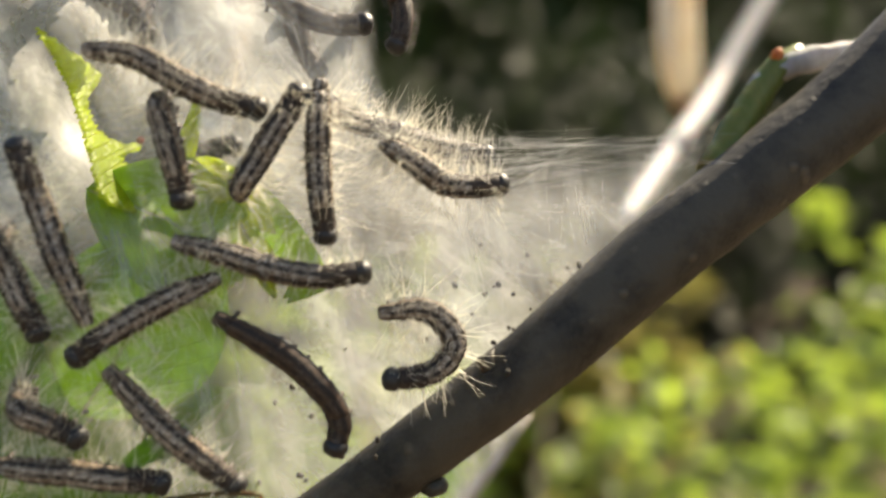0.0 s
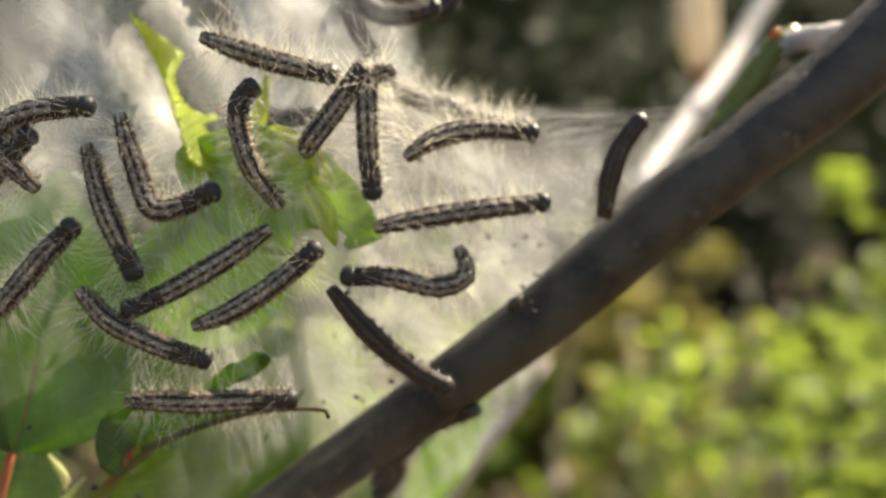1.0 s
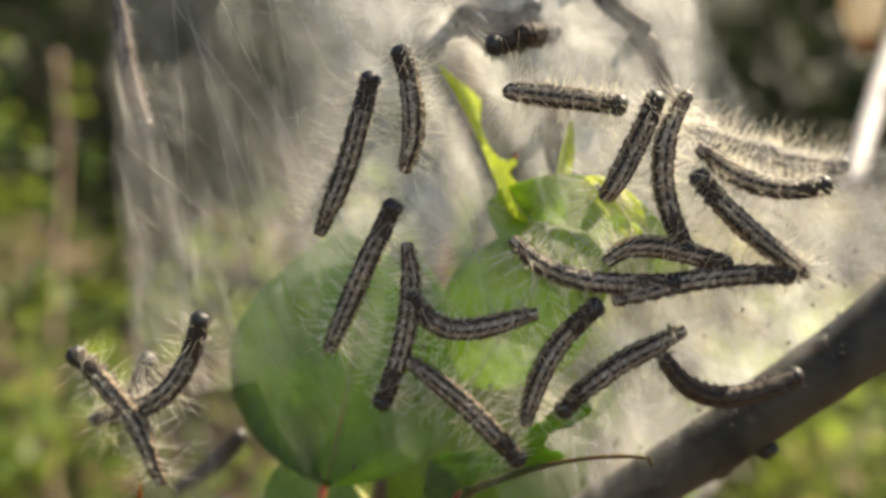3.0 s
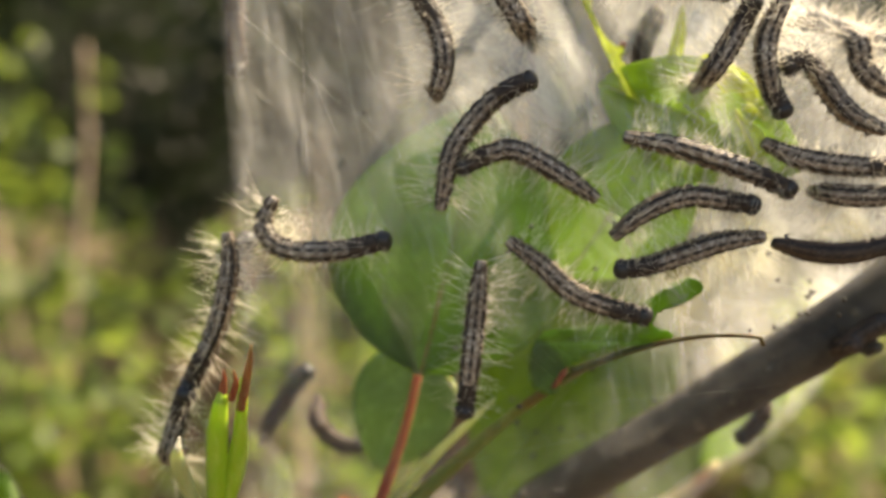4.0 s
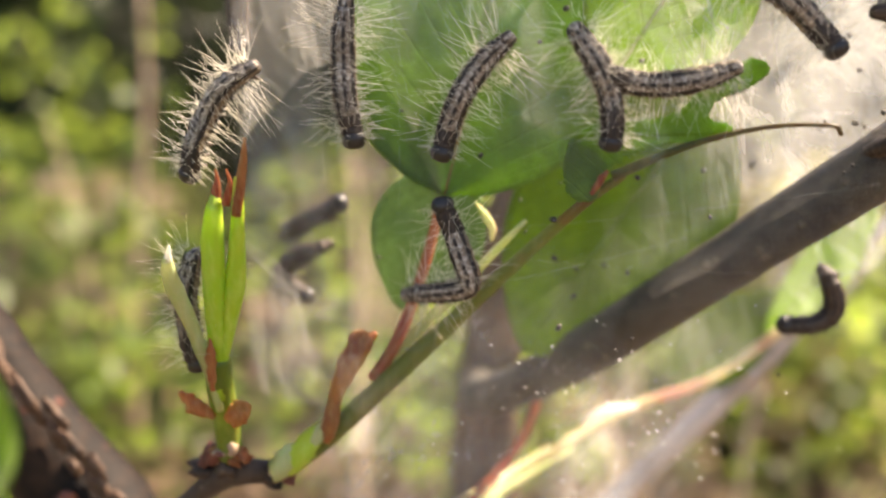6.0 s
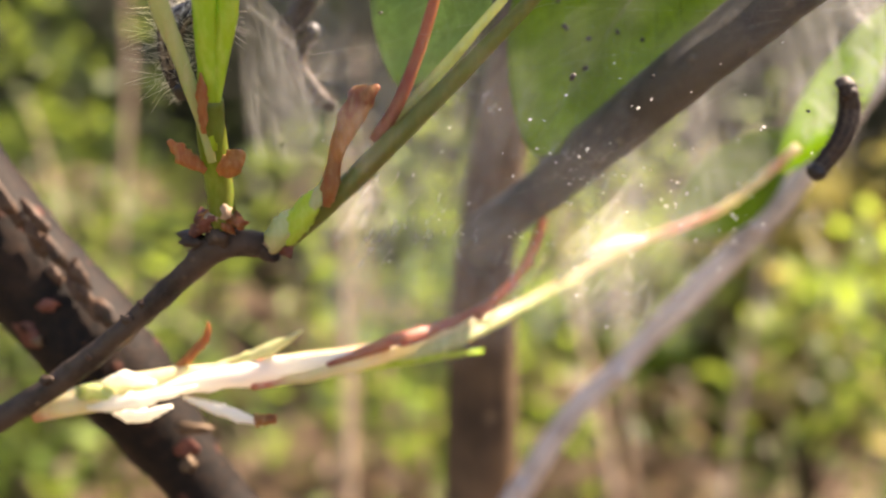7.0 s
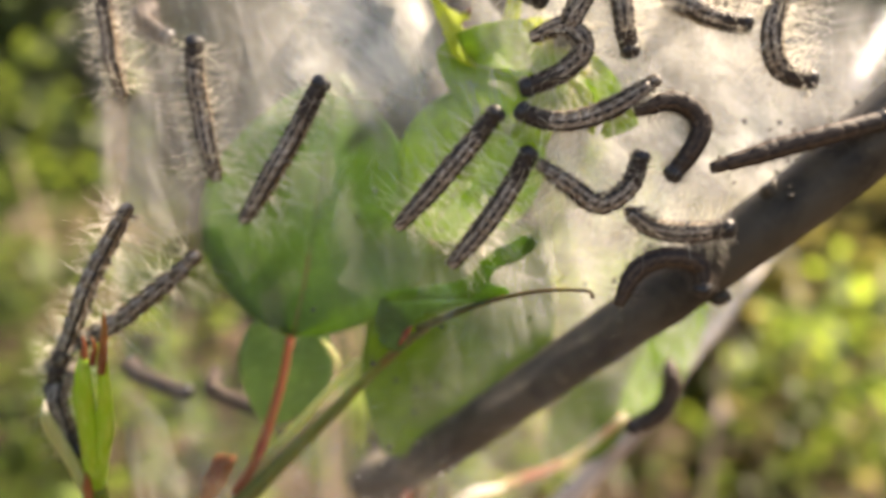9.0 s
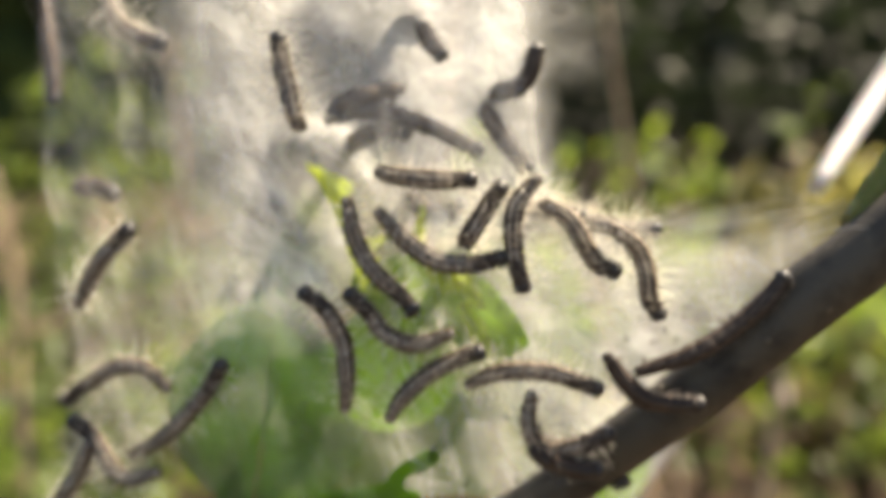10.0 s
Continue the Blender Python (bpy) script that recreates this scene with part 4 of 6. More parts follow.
def front_cover(x, z):
    c = ease(-72.2, -70.4, x) * ease(branch_z(x) + 8, branch_z(x) + 13, z) * ease(nest_top(x) + 1.5, nest_top(x) - 3, z)
    c *= ease(-48, -30, z - 6 * ease(-38, -54, x))
    left = 1.0 - 0.3 * ease(-32, -50, x) - 0.5 * ease(-62, -54, x) * ease(-12, -26, x) * ease(19, 6, z)
    left = max(0.12, left - 0.38 * ease(6, -8, z) * ease(-50, -40, x))
    hole = 1 - 0.85 * ease(4.5, 2.5, math.hypot(x + 5.8, z - 42))
    centre = 1 + 0.4 * ease(-24, -14, x) * ease(14, 4, x) * ease(-8, 2, z) * ease(36, 26, z)
    return c * left * hole * centre * off_tip(x, z) * (0.75 + 0.5 * noise.noise(Vector((x * 0.04, z * 0.03, 2))))


def core_cover(x, z):
    wedge = ease(-8, 4, x) * ease(branch_z(x) - 1, branch_z(x) + 3, z) * ease(nest_top(x) - 1, nest_top(x) - 6, z) * (0.35 + 0.65 * ease(56, 30, x))
    column = ease(-52, -34, x + 0.35 * (40 - z)) * ease(17, 34, z - 0.15 * (x + 40)) * ease(13, 8, x)
    c = max(wedge, 1.1 * column, ease(50, 62, z) * ease(-52, -30, x) * ease(13, 8, x))
    return c * (0.3 + 0.7 * off_tip(x, z)) * (0.85 + 0.3 * noise.noise(Vector((x * 0.06, z * 0.05, 7))))


def skirt_cover(x, z):
    return ease(-70, -60, x) * ease(-6, -24, x) * ease(-66, -58, z) * ease(-14, -30, z) * (0.8 + 0.6 * noise.noise(Vector((x * 0.08, z * 0.08, 11))))


nest = empty("silk_nest")
sheet("outer_veil", M_SILK_THIN, nest, front_cover, veil_y, -72.8, 64, -48, 118, 1.4, 1.0)
sheet("inner_core", M_SILK_DENSE, nest, core_cover, lambda x, z: 10 + 11 * ease(-26, -10, x) + 10 * (1 - off_tip(x, z, 5.0)) * ease(-10, -26, x) - 0.011 * min(28, max(0, z - 52)) ** 2 * ease(-40, -20, x), -70, 64, -20, 118, 1.6, 4.0, "dense white silk inside the nest")
sheet("roof_sheet", M_SILK_DENSE, nest, lambda x, z: ease(-16, -4, x) * ease(24, 17, x) * ease(58, 68, z) * (0.22 + 0.3 * noise.noise(Vector((x * 0.1, z * 0.1, 21)))),
      lambda x, z: 26 - 0.42 * (z - 56) + 0.01 * (x - 4) ** 2, -16, 24, 56, 110, 1.4, 19.0, "bright dense silk roof")
sheet("flank", M_SILK_DENSE, nest, lambda x, z: ease(6, 9, x) * ease(13.5, 11, x + 0.8 * noise.noise(Vector((z * 0.2, 0, 3)))) * ease(40, 48, z) * 0.35, lambda x, z: 12 + 5.6 * max(0, x - 8), 6, 14, 40, 112, 0.9, 23.0, "silk drawn back along the nest's side")
# Dense spot added for the sunlit patch seen deep through the nest.
sheet("tuft", M_SILK_DENSE, nest, lambda x, z: 1.6 * ease(3.0, 1.2, math.hypot((x + 5.8) * 1.1, z - 42)), lambda x, z: 12 + 0.9 * (x + 6) + 0.5 * (z - 42), -10, -1, 37.5, 46.5, 0.6, 27.0, "dense silk spot standing in for a sunlit gap")
sheet("skirt", M_SILK_LOW, nest, skirt_cover, lambda x, z: 9 + 16 * ease(-56, -30, x), -70, 4, -68, -12, 1.4, 8.0)
sheet("under_sheet", M_SILK_THIN, nest, lambda x, z: (0.4 + 1.0 * ease(2, 18, x)) * ease(-36, -28, x) * ease(0, 3, z - float(np.interp(x, [-36, -12, 19, 37, 46], [-57, -54, -30, -6, 8]))) * ease(branch_z(x) + 2, branch_z(x) - 4, z) * (0.8 + 0.5 * noise.noise(Vector((x * 0.1, z * 0.1, 31)))),
      lambda x, z: 48 + 0.1 * (x - z), -36, 46, -60, 8, 1.2, 33.0, "loose silk hanging behind the branch")
sheet("branch_wrap", M_SILK_LOW, nest, lambda x, z: 0.3 * ease(-30, -10, x) * ease(16, 2, x) * ease(-11, -4, z - branch_z(x)) * ease(7, -2, z - branch_z(x)),
      lambda x, z: float(np.interp(x, [-30, -9, 2.7, 16], [27, 15.5, 12.2, 10.5])), -30, 16, -48, 12, 1.0, 37.0, "silk spun over the branch")
sheet("rear_veil", M_SILK_THIN, nest, lambda x, z: 0.14 * front_cover(x, z), lambda x, z: 36 + 0.003 * (x + 10) ** 2, -70, 40, -40, 118, 2.0, 14.0)


def threads(count, seed, a_box, b_box, sag=1.0, radius=0.010):
    """Single silk lines between two boxes (x0, x1, y0, y1, z0, z1), millimetres."""
    rng = random.Random(seed)
    verts, faces = [], []
    for _ in range(count):
        a = Vector([rng.uniform(a_box[2 * k], a_box[2 * k + 1]) for k in range(3)])
        b = Vector([rng.uniform(b_box[2 * k], b_box[2 * k + 1]) for k in range(3)])
        d = (b - a).normalized()
        u = d.orthogonal().normalized()
        v = d.cross(u)
        r = radius * rng.uniform(0.5, 1.4)
        n = 5
        for i in range(n + 1):
            s = i / n
            q = a.lerp(b, s) - Vector((0, 0, sag * 4 * s * (1 - s)))
            for k in range(3):
                w = 2.094 * k
                verts.append((q + (u * math.cos(w) + v * math.sin(w)) * r) * MM)
        o = len(verts) - 3 * (n + 1)
        for i in range(n):
            for k in range(3):
                p, q = o + 3 * i + k, o + 3 * i + (k + 1) % 3
                faces.append((p, q, q + 3, p + 3))
    me = bpy.data.meshes.new("thread_bundle")
    me.from_pydata(verts, [], faces)
    me.materials.append(M_THREAD)
    ob = new("thread_bundle", me)
    ob.parent = nest
    ob["kind"] = "stuff"
    return ob


threads(26, 1, (-70, -30, 0, 6, 30, 110), (-60, -15, 0, 6, -10, 20), 1.0, 0.006)
threads(90, 2, (30, 60, 12, 30, 36, 41), (5, 30, 6, 14, 30, 42), 0.5, 0.008)
threads(50, 3, (12, 38, 10, 16, 25, 38), (0, 40, 8, 16, 20, 42), 0.6)
threads(4, 4, (-66, -50, 2, 10, -30, -10), (-20, 10, 2, 14, -25, 5), 1.2, 0.0035)
threads(4, 5, (-60, -40, 8, 20, -45, -35), (-10, 6, 20, 50, -50, -25), 1.0, 0.004)
threads(34, 6, (-26, -14, 3, 10, 36, 54), (-50, 10, 2, 8, 10, 60), 0.8, 0.007)
threads(30, 7, (-10, 9, 8, 18, 45, 100), (-60, -20, 4, 14, 40, 110), 1.0, 0.007)
tagged(nest, "white silk tent spun over twigs and leaves", "silk nest")


def pellets():
    rng = random.Random(12)
    bm = bmesh.new()
    for _ in range(75):
        zone = rng.random()
        if zone < 0.55:
            x = rng.uniform(0, 42)
            z = branch_z(x) + rng.uniform(3, 22)
            y = veil_y(x, z) + rng.uniform(1, 7)
        elif zone < 0.8:
            x, z = rng.uniform(-40, -8), rng.uniform(-32, 0)
            y = 22.5 + rng.uniform(-1, 0)
        else:
            x, z = rng.uniform(-66, 0), rng.uniform(-40, 40)
            y = veil_y(x, z) + rng.uniform(0, 10)
        r = rng.uniform(0.18, 0.45)
        lump((x, y, z), (r, r, r * 1.4), 0.5, x, bm, 1, (rng.uniform(0, 180), rng.uniform(0, 180), 0))
    tagged(part("frass", bm, M_FRASS), "scattered dark droppings caught in the silk", "droppings", kind="stuff")


pellets()


def beads():
    rng = random.Random(31)
    bm = bmesh.new()
    # White beads added in place of the glints on the loose silk.
    for _ in range(130):
        x, z = rng.gauss(-24, 14), rng.gauss(-44, 9)
        y = 9 + 0.35 * (x + 68) * ease(-20, -60, z) + rng.uniform(-3, 3)
        r = rng.uniform(0.05, 0.15)
        lump((x, y, z), (r, r, r * rng.uniform(0.6, 2.5)), 0.7, x, bm, 1, (0, rng.uniform(0, 180), 0))
    tagged(part("silk_bead", bm, M_THREAD), "tiny white beads put in for the glints of loose silk", "beads", kind="stuff")


beads()


# ---------------------------------------------------------------- caterpillars
SEGMENTS = 12


def hair_mesh(seed, count, length, spread, bm=None):
    """Long pale bristles round a segment: fine bent prisms, in three side rows and a back row."""
    rng = random.Random(seed)
    bm = bm or bmesh.new()
    for k in range(count):
        side = rng.choice((-1, 1))
        ang = side * rng.choice((rng.uniform(0.2, 0.6), rng.uniform(0.9, 1.3), rng.uniform(1.4, 1.9), rng.uniform(1.4, 1.9)))
        root = Vector((rng.uniform(-0.45, 0.45), 1.5 * math.sin(ang), 1.45 * math.cos(ang)))
        out = Vector((rng.gauss(0, 0.45), math.sin(ang) + rng.gauss(0, 0.25), math.cos(ang) + rng.gauss(0, 0.22))).normalized()
        ln = length * rng.uniform(0.35, 1.25)
        droop = Vector((rng.gauss(0, 0.12), 0, 0)) + Vector((0, 0, rng.uniform(-0.2, 0.15)))
        u = out.orthogonal().normalized()
        v = out.cross(u)
        prev = None
        for i, (s, r) in enumerate(((0, 0.023), (0.5, 0.019), (1.0, 0.005))):
            q = root + out * ln * s + droop * ln * s * s * spread
            ring = [bm.verts.new((q + (u * math.cos(2.094 * j) + v * math.sin(2.094 * j)) * r) * MM) for j in range(3)]
            if prev:
                for j in range(3):
                    bm.faces.new((prev[j], prev[(j + 1) % 3], ring[(j + 1) % 3], ring[j]))
            prev = ring
    for k in range(int(count * 1.3)):
        ang = rng.choice((-1, 1)) * rng.uniform(0.5, 2.0)
        root = Vector((rng.uniform(-0.8, 0.8), 1.5 * math.sin(ang), 1.45 * math.cos(ang)))
        out = Vector((rng.gauss(0, 0.4), math.sin(ang) + rng.gauss(0, 0.3), math.cos(ang) + rng.gauss(0, 0.3))).normalized()
        u = out.orthogonal().normalized()
        v = out.cross(u)
        ring = [bm.verts.new((root + (u * math.cos(2.094 * j) + v * math.sin(2.094 * j)) * 0.022) * MM) for j in range(3)]
        top = bm.verts.new((root + out * rng.uniform(0.6, 1.7)) * MM)
        for j in range(3):
            bm.faces.new((ring[j], ring[(j + 1) % 3], top))
    return bm


def segment_mesh(radius, seed, warts=0.16, longer=1.0):
    """One body ring: a puffy barrel with warts, x along the body, z its back."""
    bm = bmesh.new()
    sides = 18
    prev = None
    prof = ((-1.5, 0.72), (-1.22, 0.9), (-0.8, 0.97), (-0.3, 1.0), (0.25, 1.0), (0.75, 0.97), (1.2, 0.9), (1.5, 0.72))
    for x, k in prof:
        x *= longer
        ring = []
        for j in range(sides):
            w = 2 * math.pi * j / sides
            r = radius * k
            e = Vector((x, math.sin(w), math.cos(w)))
            r *= 1 + 0.10 * noise.noise(e * 1.6 + Vector((seed, 0, seed)))
            for wart in (0.95, -0.95, 1.65, -1.65):
                dw = math.atan2(math.sin(w - wart), math.cos(w - wart))
                r += warts * math.exp(-(dw / 0.22) ** 2 - (x / 0.4) ** 2)
            ring.append(bm.verts.new(Vector((x, r * math.sin(w) * 1.04, r * math.cos(w))) * MM))
        if prev:
            for j in range(sides):
                bm.faces.new((prev[j], prev[(j + 1) % sides], ring[(j + 1) % sides], ring[j]))
        else:
            bm.faces.new(ring[::-1])
        prev = ring
    bm.faces.new(prev)
    return bm


def build_caterpillar(sleek=False):
    """sleek: faint stripes, short bristles, and backlight put into a nearly black skin."""
    root = empty("caterpillar")
    sizes = [0.85, 1.05, 1.2, 1.28, 1.32, 1.32, 1.32, 1.3, 1.26, 1.22, 1.18]
    for k in range(SEGMENTS - 1):
        seg = part("body_segment", segment_mesh(sizes[k] * 1.08, k * 1.7, 0.04 if sleek else 0.16, 1.35 if sleek else 1.0), M_SKIN_DARK if k > 8 else M_SKIN_BACKLIT if sleek else M_SKIN, root)
        ln = 0.9 if sleek else 5.6 if k < 3 else 4.1
        part("hair_tuft", hair_mesh(k + 1, 16 if sleek else 24 if k < 3 else 15, ln, 0.9), M_LEG if sleek else M_HAIR, seg, "short dark bristles" if sleek else "long pale bristles")
        if k in (0, 3, 4, 5, 6, 8, 9, 10):
            for s in (-1, 1):
                leg = part("leg", tube([(0, s * 0.55, -0.8, 0.34), (0.05, s * 0.75, -1.35, 0.26), (0.1, s * 0.72, -1.75, 0.3)], 6, 5, 0.1), M_LEG, seg)
    hb = lump((0, 0, 0), (1.25, 1.46, 1.42), 0.08, 3.0, None, 3)
    head = part("head", hb, M_HEAD, root, "shiny black head")
    part("hair_tuft", hair_mesh(40, 14, 1.0 if sleek else 1.9, 0.6), M_LEG if sleek else M_HAIR, head)
    part("collar", lump((-0.9, 0, 0.35), (0.3, 1.1, 0.9), 0.3, 1.0), M_LEG if sleek else M_SKIN_DARK, head, "collar behind the head")
    return tagged(root, "caterpillar coloured nearly black for backlight, with faint stripes on silk" if sleek else "hairy dark caterpillar with pale back stripes crawling on silk", "caterpillar", "caterpillars of the nest")


first = build_caterpillar()
HERD = [first] + [copy_thing(first, Matrix()) for _ in range(21)]
dark_one = build_caterpillar(True)
DARK_HERD = [dark_one] + [copy_thing(dark_one, Matrix()) for _ in range(14)]


def crawl(deep, rows, sleek=False):
    """Moves one caterpillar. rows: seconds, then tail, middle and head (or five points from tail to head, for a strongly
    bent body) as x, z on the silk, millimetres, and how far behind the silk it is just then; deep: how far inside the nest it keeps."""
    cat = (DARK_HERD if sleek else HERD).pop()
    crawl.used += 1
    if deep > 7:
        cat["label"] = "dark caterpillar seen dimly inside the silk"
    times = sorted(set([0.0, 10.0] + [r[0] for r in rows] + [0.25 * k for k in range(41)]))
    times = [t for i, t in enumerate(times) if i == 0 or t - times[i - 1] > 0.06 or t in (10.0,)]
    rt = [r[0] for r in rows]
    pieces = [o for o in cat.children]
    tracks = [[] for _ in pieces]
    # five points along the body: the middle, and the four quarters as length and angle, so that a turning body swings round
    polar = []
    for r in rows:
        more = r[-1] if len(r) % 2 == 0 else 0.0
        p = [Vector(r[k:k + 2]) for k in range(1, len(r) - 1, 2)]
        if len(p) == 3:
            g = p[1] * 2 - (p[0] + p[2]) / 2
            p = [p[0] * (1 - q) ** 2 + g * 2 * q * (1 - q) + p[2] * q * q for q in (0, 0.25, 0.5, 0.75, 1)]
        legs = [p[1] - p[2], p[0] - p[1], p[3] - p[2], p[4] - p[3]]
        angles = [math.atan2(v.y, v.x) for v in legs]
        if polar:
            last = polar[-1][6:10]
            angles[2] = last[2] + (angles[2] - last[2] + math.pi) % (2 * math.pi) - math.pi
            turn = angles[2] - last[2]
            angles[0] += 2 * math.pi * round((last[0] + turn - angles[0]) / (2 * math.pi))
        angles[1] = angles[0] + (angles[1] - angles[0] + math.pi) % (2 * math.pi) - math.pi
        angles[3] = angles[2] + (angles[3] - angles[2] + math.pi) % (2 * math.pi) - math.pi
        polar.append((p[2].x, p[2].y, *[v.length for v in legs], *angles, more))
    middle = []
    wob = crawl.used * 1.37
    for t in times:
        mx, mz, l0, l1, l2, l3, a0, a1, a2, a3, more = [float(np.interp(t, rt, [p[k] for p in polar])) for k in range(11)]
        m = Vector((mx, mz))
        b = m + Vector((math.cos(a0), math.sin(a0))) * l0
        a = b + Vector((math.cos(a1), math.sin(a1))) * l1
        d = m + Vector((math.cos(a2), math.sin(a2))) * l2
        e = d + Vector((math.cos(a3), math.sin(a3))) * l3
        pts = [Vector((q.x, min(22, veil_y(q.x, q.y)) - 1.5 + deep + more, q.y)) for q in (a, b, m, d, e)]
        span = sum((q - p).length for p, q in zip(pts, pts[1:]))
        if span < 15.5:      # foreshortened: the tail reaches into the nest
            back = (pts[0] - pts[1]).normalized()
            pts.insert(0, pts[0] + (back * 0.4 + Vector((0, 0.9, 0))).normalized() * (15.5 - span))
        line = smooth_line([tuple(p) for p in pts], SEGMENTS)
        mats = []
        for k in range(SEGMENTS):
            a, b = Vector(line[k]), Vector(line[k + 1])
            mid = (a + b) / 2
            swell = 0.25 * math.sin(t * 9 + wob - k * 1.1)
            mid.y -= swell * 0.8
            x = (b - a).normalized()
            lean = 0.35 * math.sin(wob * 3.1)
            up = Vector((lean, -1, 0.25 * math.cos(wob)))
            up = (up - x * up.dot(x)).normalized()
            y = up.cross(x)
            m = Matrix((x, y, up)).transposed().to_4x4()
            m.translation = mid * MM
            mats.append(m)
        centre = mats[SEGMENTS // 2].translation.copy()
        middle.append((t, Matrix.Translation(centre)))
        for k, m in enumerate(mats):
            m.translation = m.translation - centre
            tracks[k].append((t, m))
    walk(cat, middle)
    for ob, tr in zip(pieces, tracks):
        walk(ob, tr)


crawl.used = 0


# ---------------------------------------------------------------- bushes behind
OLIVE = "olive and yellowish bush out of focus"
GREEN, DARK, DRY = "green bush out of focus", "bush coloured dark as in shade, out of focus", "dry brown and green undergrowth"
for k, (x, y, h, s, c, z, m, lab) in enumerate((
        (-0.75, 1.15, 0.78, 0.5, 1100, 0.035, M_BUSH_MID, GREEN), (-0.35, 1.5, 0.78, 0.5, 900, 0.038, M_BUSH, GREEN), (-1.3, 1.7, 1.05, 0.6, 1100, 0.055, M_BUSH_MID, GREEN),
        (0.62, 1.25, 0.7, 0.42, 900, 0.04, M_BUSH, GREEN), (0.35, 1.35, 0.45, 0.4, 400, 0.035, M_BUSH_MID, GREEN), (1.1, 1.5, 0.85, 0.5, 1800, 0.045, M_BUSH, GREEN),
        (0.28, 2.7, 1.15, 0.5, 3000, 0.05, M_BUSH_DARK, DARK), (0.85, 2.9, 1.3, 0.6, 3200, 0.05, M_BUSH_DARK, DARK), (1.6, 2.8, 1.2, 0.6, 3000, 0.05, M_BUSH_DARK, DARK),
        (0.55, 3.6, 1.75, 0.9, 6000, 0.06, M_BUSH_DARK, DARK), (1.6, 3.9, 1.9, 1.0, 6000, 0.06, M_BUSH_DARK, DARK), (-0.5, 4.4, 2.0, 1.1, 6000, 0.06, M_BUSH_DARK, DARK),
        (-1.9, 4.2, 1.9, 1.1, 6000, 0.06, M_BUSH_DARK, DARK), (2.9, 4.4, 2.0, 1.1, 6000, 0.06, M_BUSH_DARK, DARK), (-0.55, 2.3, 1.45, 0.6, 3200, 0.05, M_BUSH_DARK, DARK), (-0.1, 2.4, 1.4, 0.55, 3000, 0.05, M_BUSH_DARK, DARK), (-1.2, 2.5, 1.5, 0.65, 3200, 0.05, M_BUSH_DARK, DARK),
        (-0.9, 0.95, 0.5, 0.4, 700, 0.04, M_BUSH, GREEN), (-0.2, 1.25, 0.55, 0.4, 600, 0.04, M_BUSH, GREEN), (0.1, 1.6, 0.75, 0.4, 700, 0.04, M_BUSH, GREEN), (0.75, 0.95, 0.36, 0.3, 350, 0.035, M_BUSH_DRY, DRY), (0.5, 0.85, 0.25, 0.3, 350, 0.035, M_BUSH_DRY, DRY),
        (0.0, 1.1, 0.3, 0.35, 500, 0.03, M_BUSH_DRY, DRY), (0.3, 0.9, 0.22, 0.3, 400, 0.03, M_BUSH_DRY, DRY), (-0.55, 1.0, 0.5, 0.4, 350, 0.03, M_BUSH_DRY, DRY), (-0.3, 1.0, 0.35, 0.35, 500, 0.03, M_BUSH_DRY, DRY), (0.34, 1.75, 0.62, 0.4, 1500, 0.055, M_BUSH_OLIVE, OLIVE))):
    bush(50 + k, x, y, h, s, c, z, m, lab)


def dry_stalks():
    """Leafless pale stalks standing in the undergrowth."""
    rng = random.Random(77)
    for k in range(10):
        x, y = rng.uniform(-1.0, 0.3), rng.uniform(0.75, 1.5)
        h, r = rng.uniform(0.5, 1.0) * 1000, rng.uniform(4, 9)
        root = empty("dry_stalk", (x, y, ground_z(x, y)))
        lean = rng.uniform(-0.2, 0.2)
        part("stalk", tube([(0, 0, -20, r), (lean * h * 0.3, 0, h * 0.4, r * 0.8), (lean * h * 0.8, 20, h * 0.8, r * 0.6), (lean * h, 0, h, r * 0.3)], 7, 12, 0.15, k), M_BEIGE, root)
        tagged(root, "pale dry stalk in the undergrowth", "stalk", "dry stalks behind the nest")


dry_stalks()


